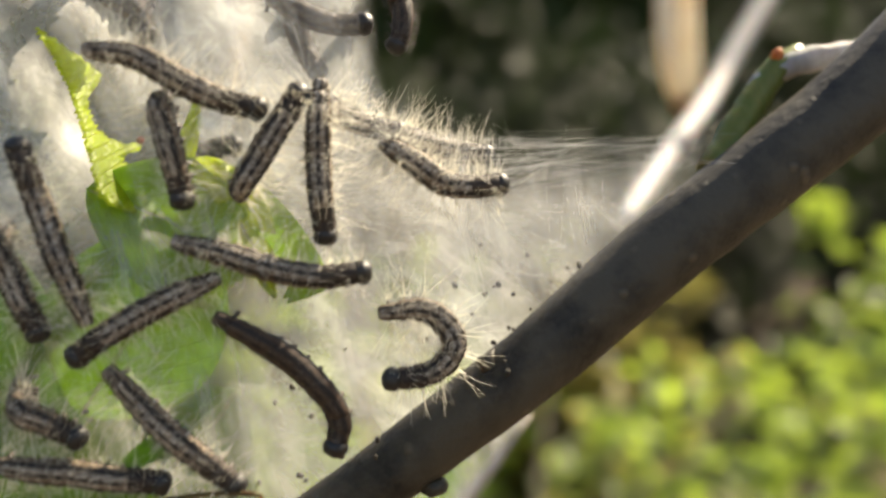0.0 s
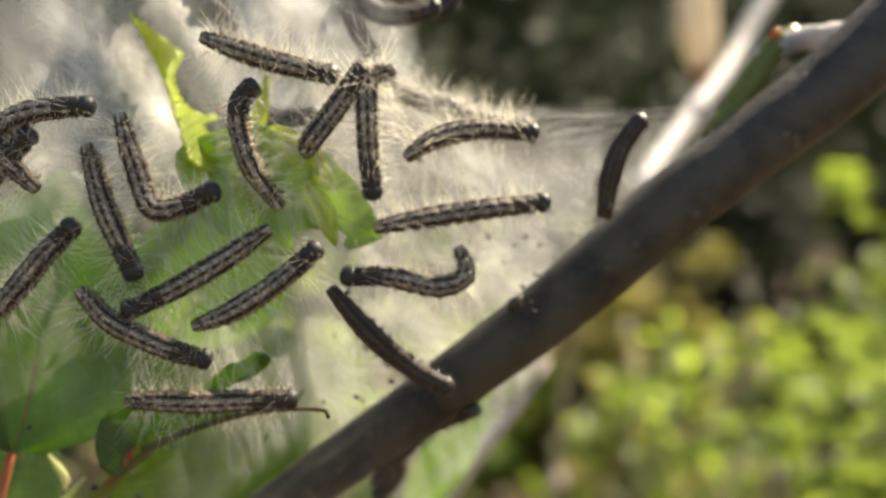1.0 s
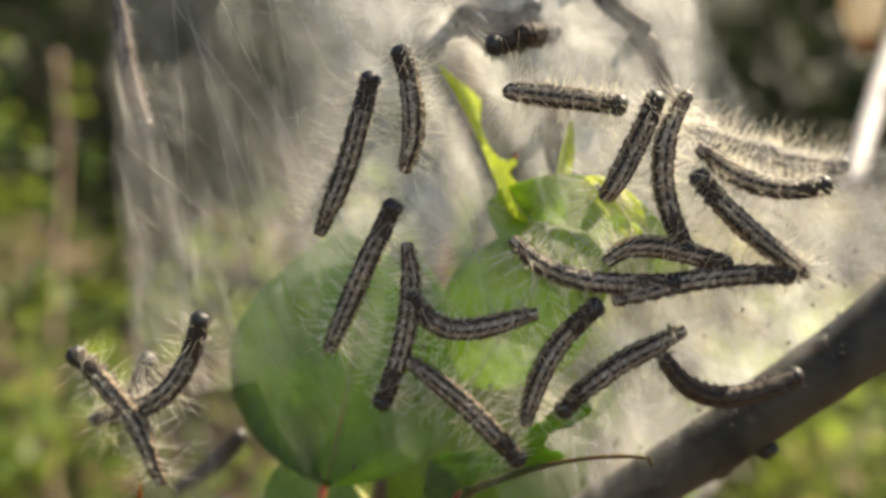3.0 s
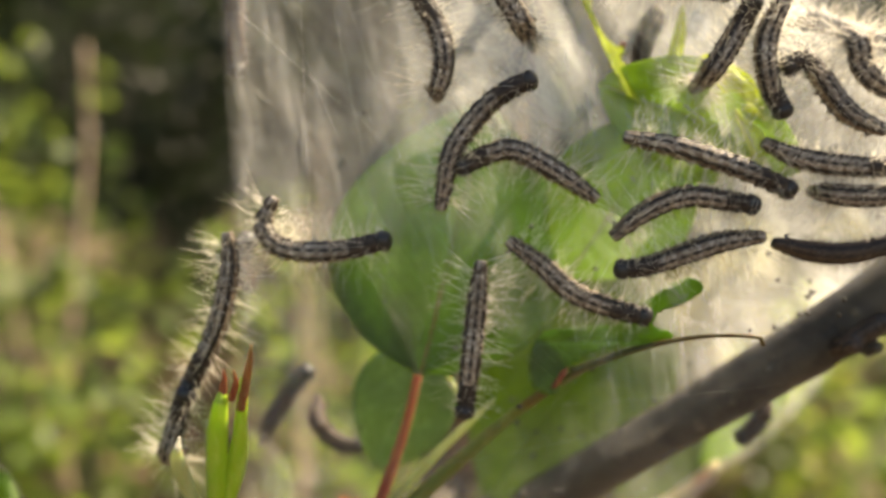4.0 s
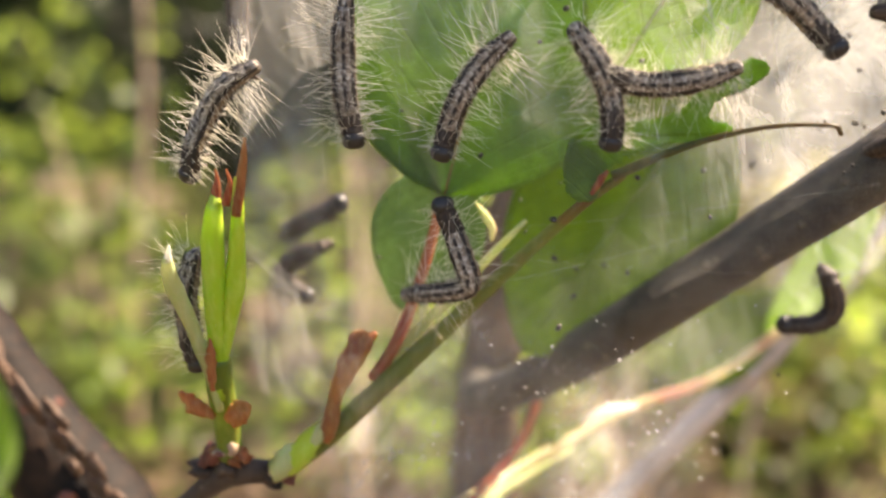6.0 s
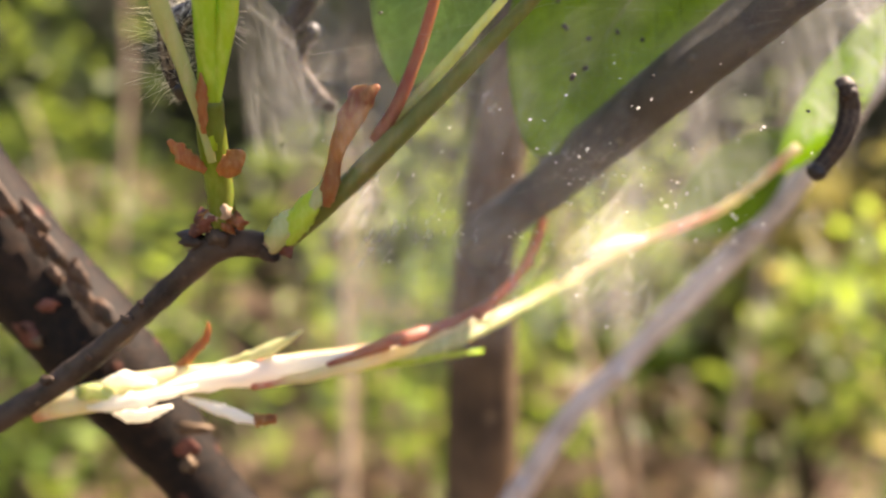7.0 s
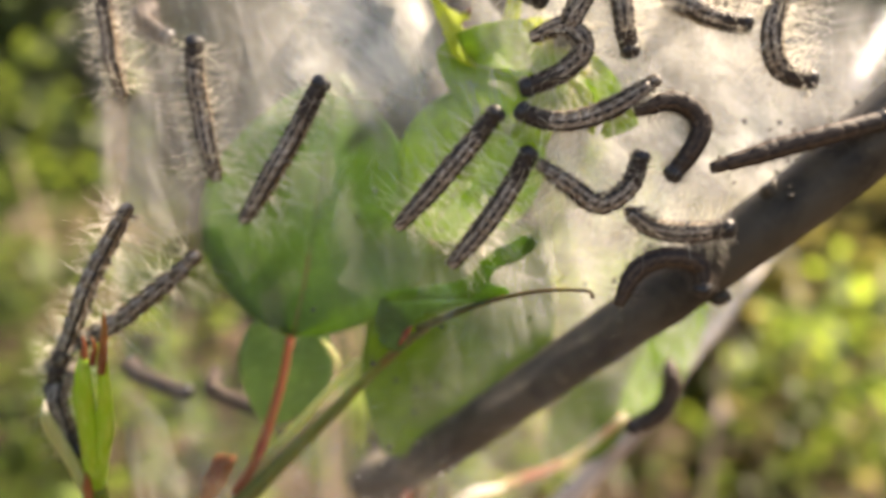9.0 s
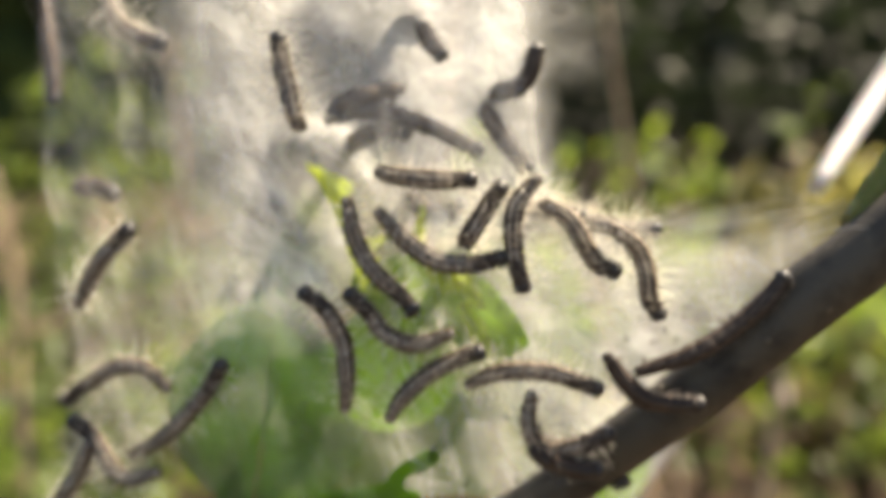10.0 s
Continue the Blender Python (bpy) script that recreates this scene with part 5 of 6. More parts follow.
# ---------------------------------------------------------------- the caterpillars crawl
def motions():
    crawl(0, [(0, -16.4, 48.5, -11.7, 47.9, -6.4, 44.8, -2.3, 43, 1.9, 42.1), (1, -13.4, 48.1, -5, 45.2, 2.7, 43.4), (2, -14.5, 48.3, -9.2, 47.7, -3.9, 46.4, 0, 45.5, 1, 44.1), (2.7, -15.7, 49.5, -8.4, 48.4, -1.1, 47), (3.8, -16.9, 46.5, -10.9, 45.6, -4.1, 44.7), (9.5, -12.3, 47.2, -6.6, 45.7, -0.4, 45.6), (10, -10.4, 51.3, -4.1, 49.8, 2.9, 49.1)])
    crawl(0, [(0, -0.8, 33.9, 2.9, 39.7, 5.8, 44.5), (0.5, -0.8, 33.7, 1.9, 38.5, 3.7, 42.6), (1, -0.7, 34.8, 3.4, 40.2, 6.3, 44.5), (1.5, 0.5, 35.2, 4.2, 40.1, 7.1, 45.1), (2, -2.5, 35.6, 1.5, 40.7, 4.6, 46.6), (2.5, -2.5, 36.3, 1.7, 41.5, 4.1, 46.9), (2.7, -3.2, 36.1, 0.6, 42.9, 3.4, 48.7), (3.8, -5.3, 34.2, -2.1, 39.5, -0.2, 44.4), (4, -6.3, 34.6, -3.1, 39.5, -0.9, 43.8), (9.5, -0.8, 35.6, 2, 40.1, 4.8, 43.3), (10, 1.4, 40.9, 4.7, 45.2, 7, 47.9)])
    crawl(0, [(0, 7.9, 44.8, 7.5, 36, 8.2, 27.4), (0.5, 8, 42.2, 7.3, 38.1, 7.1, 34, 7.5, 29.9, 8, 26.8), (1, 9.7, 44.1, 6.8, 42.9, 6.7, 38.5, 6.7, 33.4, 7.2, 27.5), (1.5, 10.2, 45, 7.4, 37.9, 7.5, 26.6), (2, 7.1, 44.8, 5.6, 41.5, 4.8, 37.5, 5.4, 32.7, 6.7, 27.2), (2.5, 6.6, 46.9, 5, 42.3, 4.4, 37.9, 5, 32.7, 5.9, 27.5), (2.7, 7.1, 48.5, 3.5, 39.1, 6.7, 26.6), (3.8, 4.1, 44, 1.5, 36.5, 4, 27.9), (4, 3.1, 43.8, 0.6, 36.6, 3.4, 29), (9, 6, 44, 5.8, 38.2, 6.9, 31.2), (9.5, 8.3, 43.9, 5, 36.8, 6.1, 28.6), (10, 11.9, 48.2, 8.8, 45, 7.8, 40.1, 8, 35.8, 8.7, 31.9)])
    crawl(0, [(0, 15.5, 37.9, 18, 36.4, 21.2, 34, 24.5, 33.4, 28.8, 33.7), (0.5, 15.5, 37.6, 18.7, 35.9, 21.9, 33.9, 25.5, 33.7, 29.6, 34.3), (1, 12.1, 33, 15.5, 35.2, 20, 36.3, 24.7, 36.4, 29.3, 35.7), (1.5, 10, 32.9, 13.4, 31.4, 17.6, 31.5, 22.7, 33.4, 28.3, 34.6), (2, 8.5, 32.5, 9.4, 35.9, 13.9, 36.4, 20.3, 35.9, 26.8, 35.6), (2.5, 7.3, 36.9, 11.4, 36.4, 16.6, 35.2, 21.9, 35.3, 27.2, 36), (2.7, 6.5, 39.1, 16.7, 35.9, 27.4, 36.1), (3.8, 12.3, 39.2, 14.2, 34.1, 19.4, 33), (4, 12.9, 38, 14.6, 33.6, 19.6, 31.8), (9, 15.1, 37, 18.1, 35.4, 22.6, 34.5), (9.5, 11.9, 39.8, 16.7, 35.7, 20.8, 32), (10, 13.2, 44.1, 16.3, 41.7, 18.4, 37.3, 19.8, 34.6, 22.6, 33.4)])
    crawl(0, [(0, -7.7, 27.7, -2.7, 26.3, 2.7, 24.4, 7.6, 23.5, 12.9, 24), (0.5, 0, 24.1, 5.1, 23.4, 10.5, 23.7, 16.1, 24.7, 21.5, 25.4), (1, 7.7, 23.6, 17.8, 25.2, 31.1, 26.4), (1.5, 12.6, 23.8, 17.9, 23.9, 23.7, 24.1, 27.6, 27.5, 28.7, 32.1), (2, 11.8, 23.6, 17.5, 22.2, 20.1, 25.4, 15.7, 29.6, 10.5, 31.3), (2.5, 20.8, 21.3, 19.7, 25.5, 16.4, 28.7, 11.9, 30.5, 8.3, 32.2), (2.7, 23, 22.9, 16.7, 29.1, 7.6, 36.4), (3.8, 19.5, 26.1, 9.1, 29.9, 6.2, 38.2), (4, 16.4, 27, 11.7, 29.1, 8.2, 33.5, 5.5, 36.1, 3.3, 34.7), (8.5, -5.7, 34.9, -0.7, 29, -8, 26.5), (9, -5.6, 34.4, -1.7, 35.5, 0.8, 32.5, -2.6, 29.3, -7.6, 27.5), (9.5, -13.3, 38.9, -10.1, 33.6, -5.5, 31, -4.5, 28.2, -7.4, 25.6), (10, -16.3, 47.8, -15.6, 41.4, -13.1, 36.4, -10, 33.1, -7.8, 29.8)])
    crawl(0, [(0, 14.4, 19.2, 19.4, 19.2, 22.6, 15.4, 19.8, 11.9, 14.3, 11.5), (0.5, 15.7, 19.1, 20.3, 17.6, 20, 13.7, 15.3, 13.1, 9.8, 15.4), (1, 18.6, 20.1, 19.4, 16.6, 15.1, 15.4, 9.1, 17, 2.9, 17.2), (1.5, 15.1, 17.6, 9.8, 16.6, 4.2, 15.6, 0.1, 14.2, -3, 13.3), (2, 9.8, 18.5, 3.8, 17.3, -1.8, 14.6, -5.8, 10.7, -7.4, 7.5), (2.5, 4.4, 17.1, -0.6, 14, -5.6, 9.4, -8.1, 5, -9, 1.2), (2.7, 5.8, 16.7, -2.7, 11.3, -9.7, 5.4), (3.8, 3.3, 14.8, -9, 12.6, -14.5, 7.9), (4, 0.5, 13.1, -5.1, 12.4, -9.5, 11, -13.9, 9.5, -18.3, 9), (4.5, -4.1, 12.3, -8.8, 11.8, -13.9, 10.1, -17.9, 9.1, -22.7, 9.3), (5, -9.6, 10.3, -14, 9.1, -18.4, 8.1, -22.8, 10.9, -26.5, 13.2), (5.2, -13.3, 10.5, -21.4, 9.2, -32.6, 11.7), (6.3, -9.6, 5.2, -18.7, 3.6, -24.6, 5.9), (8.5, -16.8, 6, -12.8, 3.5, -8.2, 4, -7.1, 8.1, -10.3, 12.3), (9, -18, 4.5, -11.4, 12.1, -6.8, 19.5), (9.5, -15.2, 7, -12.9, 11.4, -10.3, 16.2, -7.4, 18, -4.2, 18.7), (10, -13.7, 13.4, -11, 17, -7.2, 19.9, -3.1, 21.9, 1.8, 23.1)])
    crawl(0, [(0, -3.2, 19, 1.3, 16.2, 5.8, 12.5, 9.1, 7.8, 8.4, 3.3), (0.5, 0.6, 16.2, 3.6, 11.3, 6.6, 7.1, 10.3, 3.1, 14.2, 1.1), (1, 2, 14.9, 9.2, 6.7, 17, 1.4), (1.5, 3, 12.2, 5.9, 8.4, 9.9, 5.2, 8.3, 2.1, 4.8, 1), (2, 1.2, 13.6, 5.5, 10.4, 8.1, 5.9, 6.8, 2.5, 5.2, -1.6), (2.5, 3.1, 12.7, 4.4, 8, 8, 3.9, 11.9, 5.5, 15.4, 8.3), (2.7, 3.1, 14.1, 9.5, 6.1, 22.3, 9.5), (3.8, 3.3, 11.9, 10.6, 10.4, 19.6, 10.3), (4, 3.5, 12, 11.2, 10.7, 18.9, 12), (8.5, 7.7, 12.3, 16.4, 14, 25.5, 17.6), (9, 18.2, 15.8, 30.4, 18.6, 42.5, 21), (9.5, 22.4, 17, 35, 20.5, 47.1, 27.6), (10, 24.8, 17.6, 37.7, 21.8, 47.3, 30.2)], True)
    crawl(0, [(0, -4.2, 23.5, -12.6, 19.6, -19.2, 15.2), (0.5, -6.3, 23.3, -14, 19.3, -21, 14.3), (1, -6.5, 23.5, -16.5, 17.3, -24.8, 13.5), (1.5, -6.6, 21.2, -10.7, 19.4, -15, 18.8, -18.9, 20.2, -21.8, 21.1), (2, -11.7, 20.7, -21.5, 18.1, -31.7, 14.6), (2.5, -14.1, 20.7, -22.2, 17.7, -30.7, 15), (2.7, -13.8, 20.5, -24.5, 16.1, -28, 22), (3.8, -18.7, 19, -27, 23.2, -35.8, 25.2), (4, -21.3, 18.7, -26.5, 22.3, -31.7, 25, -35.4, 24.3, -39.2, 22.5), (4.5, -25.6, 23.4, -30.7, 24, -35.9, 23.2, -41.1, 21.5, -44.1, 20.6), (5, -31.4, 22.4, -41.8, 18.7, -49.9, 14.5), (5.2, -36.2, 20.5, -44.6, 17.2, -53, 11.8), (6.3, -36, 6.8, -40.1, 0.7, -41.1, -7.1), (6.5, -39, 1.7, -42.2, -4.5, -45, -10.6), (8, -58.3, 3, -55.1, -2.4, -52.5, -8.9), (8.5, -53.1, 26.1, -52.1, 19.4, -49.6, 14.6, -47.4, 10.6, -45.1, 8.7), (9, -51.7, 17.8, -53.2, 29.1, -53.1, 37.3), (9.5, -50.5, 17.6, -52.4, 22.8, -57.3, 27.2, -62.2, 28.7, -67.6, 27.6), (10, -51.4, 19.1, -54.6, 22.5, -60.4, 23.2, -67.4, 20, -73.7, 16.5)])
    crawl(0, [(0, -17.6, 19.5, -20.8, 28.4, -24.2, 39), (0.5, -19.4, 18.8, -22.3, 27, -24.1, 39.1), (1, -24.2, 38.1, -23, 33.1, -20.8, 26.6, -17.2, 26.9, -12.5, 29), (1.5, -21.1, 34.1, -17.4, 30.9, -13.7, 27.7, -9.9, 25.1, -5, 24.2), (2, -20.2, 32.3, -15.8, 28.6, -11.4, 24.6, -6.8, 22.6, -0.9, 23.5), (2.5, -17.7, 29.9, -14.4, 26.8, -10.4, 24.6, -4.6, 24.4, 1.7, 25.5), (2.7, -16, 30, -9.1, 24.4, 5.1, 24.6), (3.8, -17.4, 27.3, -7.5, 23.8, 4.2, 19.6), (4, -16.9, 26.4, -6.4, 23.7, 5, 18.9), (4.5, -14.5, 26.6, -10.5, 23.6, -4.6, 21.4, 1.2, 21.8, 7, 23.9), (5, -14.3, 24.7, -12, 22.3, -8.3, 21.5, -5.5, 23.5, -3.1, 29.9), (5.2, -15.5, 24.8, -10.4, 22.2, -3.2, 28.9), (9, -12.8, 47.4, -8.5, 41.9, -4.2, 38.8), (9.5, -16.8, 49.2, -13.4, 43.9, -9.8, 38.2, -6.1, 35.3, -1.8, 34.5), (10, -11.7, 45.7, -7.9, 40.7, -3.1, 37.3, 1.8, 36.6, 6.5, 37.3)])
    crawl(0, [(0, -15.1, 13.8, -9.4, 7.1, -1.7, 0.3), (0.5, -16.4, 12.4, -13.2, 9.3, -9.6, 6.8, -6.2, 8.8, -4.1, 13.9), (1, -15.7, 11.5, -8.1, 14.9, 0, 21.3), (1.5, -11.1, 13.2, -7.2, 16.1, -3, 19.6, 1.2, 21.7, 5.6, 21.8), (2, -8.4, 17, 0.4, 21.1, 10.3, 25.7), (2.5, -4.8, 18.4, -0.3, 20.8, 4.2, 23.5, 9.5, 25.1, 15.9, 24.3), (2.7, -3.7, 19, 8.2, 23.8, 20.8, 23.4), (3.8, 0, 25.2, 9.1, 22.3, 19.5, 22.5), (4, 1.3, 25.2, 8.5, 22.7, 19.3, 22), (8.5, 25, 38.4, 24.4, 31.4, 29.2, 26.2), (9, 26.8, 37.5, 25.6, 33.1, 26.4, 29, 29.1, 27, 31.4, 26.8), (9.5, 20.2, 37.8, 23.9, 33.3, 27.2, 24.7), (10, 22.3, 39.8, 25.3, 37, 26.7, 33, 26.8, 28.6, 28.3, 25.8)])
    crawl(0, [(0, -24.7, 10.2, -21.8, 8.5, -18.3, 6.6), (0.5, -30.4, 16.6, -26.9, 12.2, -23.1, 9.1, -19.2, 6.7, -15.9, 6), (1, -30.1, 16, -24.6, 11, -14.4, 6.8), (1.5, -29.3, 15.7, -24.9, 12, -21.1, 9.1, -17.9, 6.8, -14.7, 5.2), (2, -31.6, 13.8, -25.9, 12.1, -21.2, 10.4, -18.7, 7.1, -17.6, 3.9), (2.5, -28, 11.6, -24.6, 10.3, -21.5, 6.4, -20.2, 2.5, -21.1, -1), (2.7, -30.3, 13.9, -23.3, 8.3, -18.8, -1.8), (3.8, -31.6, 12.9, -24.4, 5.8, -14, 5.3), (4, -32.1, 12.7, -28, 9.6, -24.3, 6.2, -19, 3.9, -13.8, 2.6), (4.5, -33, 13.9, -28.6, 10.4, -24.5, 7, -20.8, 2.8, -19.7, -2.6), (5, -31.7, 11.1, -26.9, 8.7, -24.3, 4.9, -23.9, -0.5, -25.4, -5.9), (5.2, -31.9, 9.5, -25.7, 3.4, -24.1, -8.2), (6.5, -25.8, 11.7, -24, 5.7, -24, 2.1), (8, -34, -4.7, -33.5, -0.1, -32.2, 5.4), (8.5, -31, 5.5, -27.7, 10.3, -24.5, 15, -20.2, 17.7, -15.4, 18.7), (9, -25.2, 10, -18.1, 17.1, -10.8, 25.1), (9.5, -23.7, 10.2, -19.3, 14.1, -17.3, 19.7, -17.8, 24.6, -18.3, 29), (10, -20.8, 15.2, -19.7, 20.2, -19.7, 26.6, -21.8, 31.7, -25.5, 34.6)])
    crawl(0, [(0, -27.3, 4.1, -18.4, 2.8, -9.6, 1.3), (0.5, -31.2, 3.8, -24.6, 2.7, -19.3, 1.3, -14, 0.1, -9, 0.3), (1, -24.6, 1.8, -14.3, 1.4, -3.4, 1.3), (1.5, -23, 1.9, -18.4, 0.5, -13.7, -0.2, -10.2, 2.7, -8.8, 8.2), (2, -23.3, 1.8, -18.9, 0.4, -14.5, 3.7, -12.8, 8.4, -10.5, 12.5), (2.5, -16.2, -0.5, -13, 8.9, -10.5, 18.2), (2.7, -14.7, 3.6, -12.5, 12.6, -8.5, 20.9), (3.8, -17.4, 10.7, -11.1, 17.9, -1.2, 17.1), (4, -18.4, 13.7, -14.7, 16.6, -9.6, 18.6, -4.4, 18, 0.1, 17.2), (4.5, -17, 15.8, -12.6, 18, -7.5, 18.6, -2.3, 16.5, 1.8, 13), (5, -14.1, 15.9, -9.7, 16.4, -4.5, 15.1, -0.8, 12, 1.6, 9.3), (5.2, -13.6, 16.6, -7.4, 15.7, -0.8, 10.7), (8.5, -5.8, 17.1, -2.1, 15.6, -0.3, 11.1, 0.8, 5, 3, -0.4), (9, -5.5, 17.3, -1.6, 14.2, 2.1, 11.5, 6.3, 13.8, 8, 18.3), (9.5, -5.4, 15.3, 3.7, 16.1, 13.8, 16.9), (10, -0.9, 18.1, 8.2, 19.6, 18.8, 15.2)])
    crawl(0, [(0.5, -41.4, 30.5, -38.6, 34.4, -34.7, 30.4), (1, -35.5, 29.7, -39, 33.4, -39.1, 37.3, -34.4, 39.3, -27.6, 39.7), (1.5, -33.8, 32.8, -30.2, 36.3, -27.3, 39.4, -24.2, 42.2, -21.8, 44.5), (2, -32.9, 36.5, -27.2, 45.1, -25.1, 54.7), (2.5, -31, 39.8, -28.5, 44, -27.9, 49.1, -27, 53.4, -23.3, 55), (2.7, -31.2, 40.4, -27.9, 47.1, -28.3, 56.7), (3.8, -29.2, 41.7, -31.7, 45.6, -34.3, 49.4), (9, -65.4, 30.6, -66.5, 38, -66.7, 46), (9.5, -67.5, 31.5, -67.7, 36.3, -65, 39.6, -61.5, 38.9, -57.7, 36.6), (10, -66.3, 34.1, -60.8, 40.7, -53.4, 46.4)])
    crawl(0, [(0.5, -40.6, 18.5, -37.1, 20.5, -33.7, 21.9), (1, -40.6, 14.2, -35.6, 19.9, -30.7, 24.9), (1.5, -40.4, 14.7, -33.5, 22.5, -25.8, 26.5), (2, -42.8, 12.8, -36.4, 21.4, -33.6, 30.4), (2.5, -42, 14.9, -36.1, 25, -33.4, 33.8), (2.7, -41.6, 15.3, -36.2, 25.7, -33.5, 34.9), (3.8, -41.5, 17.2, -36.9, 28.2, -27.9, 33.9), (4, -41.5, 17.6, -39.9, 24.7, -36.8, 29.1, -33.1, 32.4, -28.8, 34.2), (4.5, -42.1, 25.3, -38.4, 28.1, -35, 31.9, -33.2, 35.1, -31.3, 39.3), (5, -38.7, 26.8, -35.7, 31, -32, 35.1), (8.5, -45.1, 17.2, -41.2, 22.2, -37, 28.5), (9, -47.9, 11.6, -41.1, 20.5, -34.5, 30.6), (9.5, -54.5, 7.4, -48.4, 10.2, -44.2, 14.9, -42, 19.1, -39.7, 22.7), (10, -61.3, 7.1, -49.2, 14, -40, 24)])
    crawl(0, [(1.5, -48.6, 23.3, -41.6, 30.3, -35.6, 36.7), (2, -51.3, 22.4, -43.2, 30.6, -36.2, 38.7), (2.5, -43.9, 27.5, -38.2, 38.5, -31.3, 47.5), (2.7, -42.2, 31.6, -36.8, 42.3, -31.1, 50.9), (3.8, -41.7, 31.7, -38.9, 40.8, -44, 50), (4, -41.7, 33.1, -41, 38.9, -44.3, 45.7), (9.8, -23.1, 59.4, -25.6, 63.4, -27.3, 67.7), (10, -23.3, 60.1, -25, 67.4, -26, 73.5)])
    crawl(0, [(0, -9.3, 42.2, -7.9, 36.7, -7, 31.7), (0.5, -8.3, 39.1, -8.7, 36.5, -8.2, 34.2, -7.3, 32.2, -6.1, 31.3), (1, -5.1, 27, -7.9, 31.4, -9.5, 36.5, -9.4, 40.1, -7.5, 42.2), (1.5, -4.8, 27.6, -7.6, 30.8, -6.7, 33.8, -2.8, 32.5, 1.4, 30.3), (2, -8.6, 27.2, -8.2, 31.2, -4.8, 31.7, -0.9, 30, 4, 31.4), (2.5, -9.5, 28.4, -9, 31.3, -4.9, 32.4, -0.6, 31.2, 3.7, 27.6), (2.7, -9, 29.7, -3.7, 32, 7.1, 27.1), (3.8, 10.2, 18.3, 15.8, 17.4, 22.6, 17.6), (4, 10.1, 18.6, 14.8, 18.2, 21.8, 18.4), (8.5, 3.8, 6.7, 7.5, 8, 11.3, 7.5, 15.1, 6.5, 18.2, 6), (9, 6.8, 9.7, 11.5, 7.3, 20.1, 7.2), (9.5, -0.7, 0.6, 1.9, 5, 6.7, 7.2, 12.2, 7.7, 18.4, 7.3), (10, 8.3, 15.5, 7.5, 11.1, 10.1, 6.7, 15.2, 7.1, 20, 8.4)])
    crawl(0, [(0, -26.4, 27.6, -24.3, 22.4, -22.4, 17.8), (0.5, -29.7, 32.4, -27.6, 25.1, -24.9, 16), (1, -28.4, 34.2, -26.7, 26.9, -23.2, 17.9), (1.5, -27.2, 32.1, -24.9, 28.7, -24.2, 24.9, -25.2, 20.9, -29, 19.4), (2, -30.2, 34.2, -28.2, 30.1, -28.6, 25.3, -30.6, 21.3, -33.7, 17.4), (2.5, -29.7, 33.4, -28, 28.5, -29.8, 23.4, -33.2, 19, -36.6, 14.1), (2.7, -28.7, 34.4, -29, 24.7, -34, 12.8), (3.8, -35.2, 15.2, -35.9, 4.3, -38.2, -6.6), (4, -36.2, 9.7, -37.3, -0.3, -38.7, -11.3), (4.5, -38.8, -1.3, -38.5, -6.8, -39.3, -13.1, -41.8, -18, -45.3, -20.5), (5, -40.2, -9.3, -40.7, -14.5, -43.1, -19.4, -47.1, -23.6, -51.6, -26.4), (5.2, -40.8, -8.9, -44.3, -18.8, -53.4, -26.8), (6.3, -40.8, -10.7, -40, -17.8, -35.9, -8.2), (6.5, -41.1, -11.4, -42.9, -14, -40.2, -16.5, -36.5, -13.8, -36.6, -5.1), (8.5, -21.7, 33.8, -19.1, 25.8, -14.5, 31.2), (9, 10, 27.7, -0.3, 23.1, -8.4, 24.9), (9.5, 2.9, 24.5, -6.2, 22.3, -15.3, 22.5), (10, -3, 26.3, -7.9, 24.9, -12.9, 27.1, -15.2, 30.8, -17.9, 34.1)])
    crawl(-4, [(2, -61.3, 5.2, -59, 12.1, -56.5, 20.2), (2.5, -68.3, -1.3, -63.4, 4.1, -62.1, 10.4, -63.4, 16.6, -63.2, 24.4), (2.7, -69.3, -1.3, -63.3, 11.2, -62.1, 23.1), (3.8, -63.1, 19.3, -64.4, 9.6, -51.7, 10.1), (4, -64, 18.7, -65.6, 15.2, -62.8, 12.2, -55.6, 11.9, -47.9, 13.5), (4.5, -63.3, 19.5, -60.7, 15.3, -55.3, 13.9, -49.2, 14.4, -43.1, 17.5), (5, -61.6, 14, -56.5, 15.7, -52.5, 19.7, -49.4, 23.6, -44.9, 25.7), (5.2, -58.5, 15.1, -50.3, 20.8, -42.7, 28.3), (6.3, -50.7, 6.7, -56.9, 2.2, -61.5, -3.3), (6.5, -56.3, 1.6, -60.5, -1.9, -64.1, -5.5), (8.5, -51.4, 8.9, -53.9, 4.1, -58.7, 1.1, -63.1, 0.8, -68, 0.6), (9, -53.6, 7.4, -61.5, 1.6, -69.8, -3.5, -78.5, -7.2, -81.2, -10.9), (9.5, -53, 6.4, -55.9, 1.6, -60.5, 0.2, -64.3, 2.7, -65.7, 8), (10, -53.2, 6.4, -59.7, 4.6, -63.1, 8, -65.7, 12.4, -69.4, 15.2)])
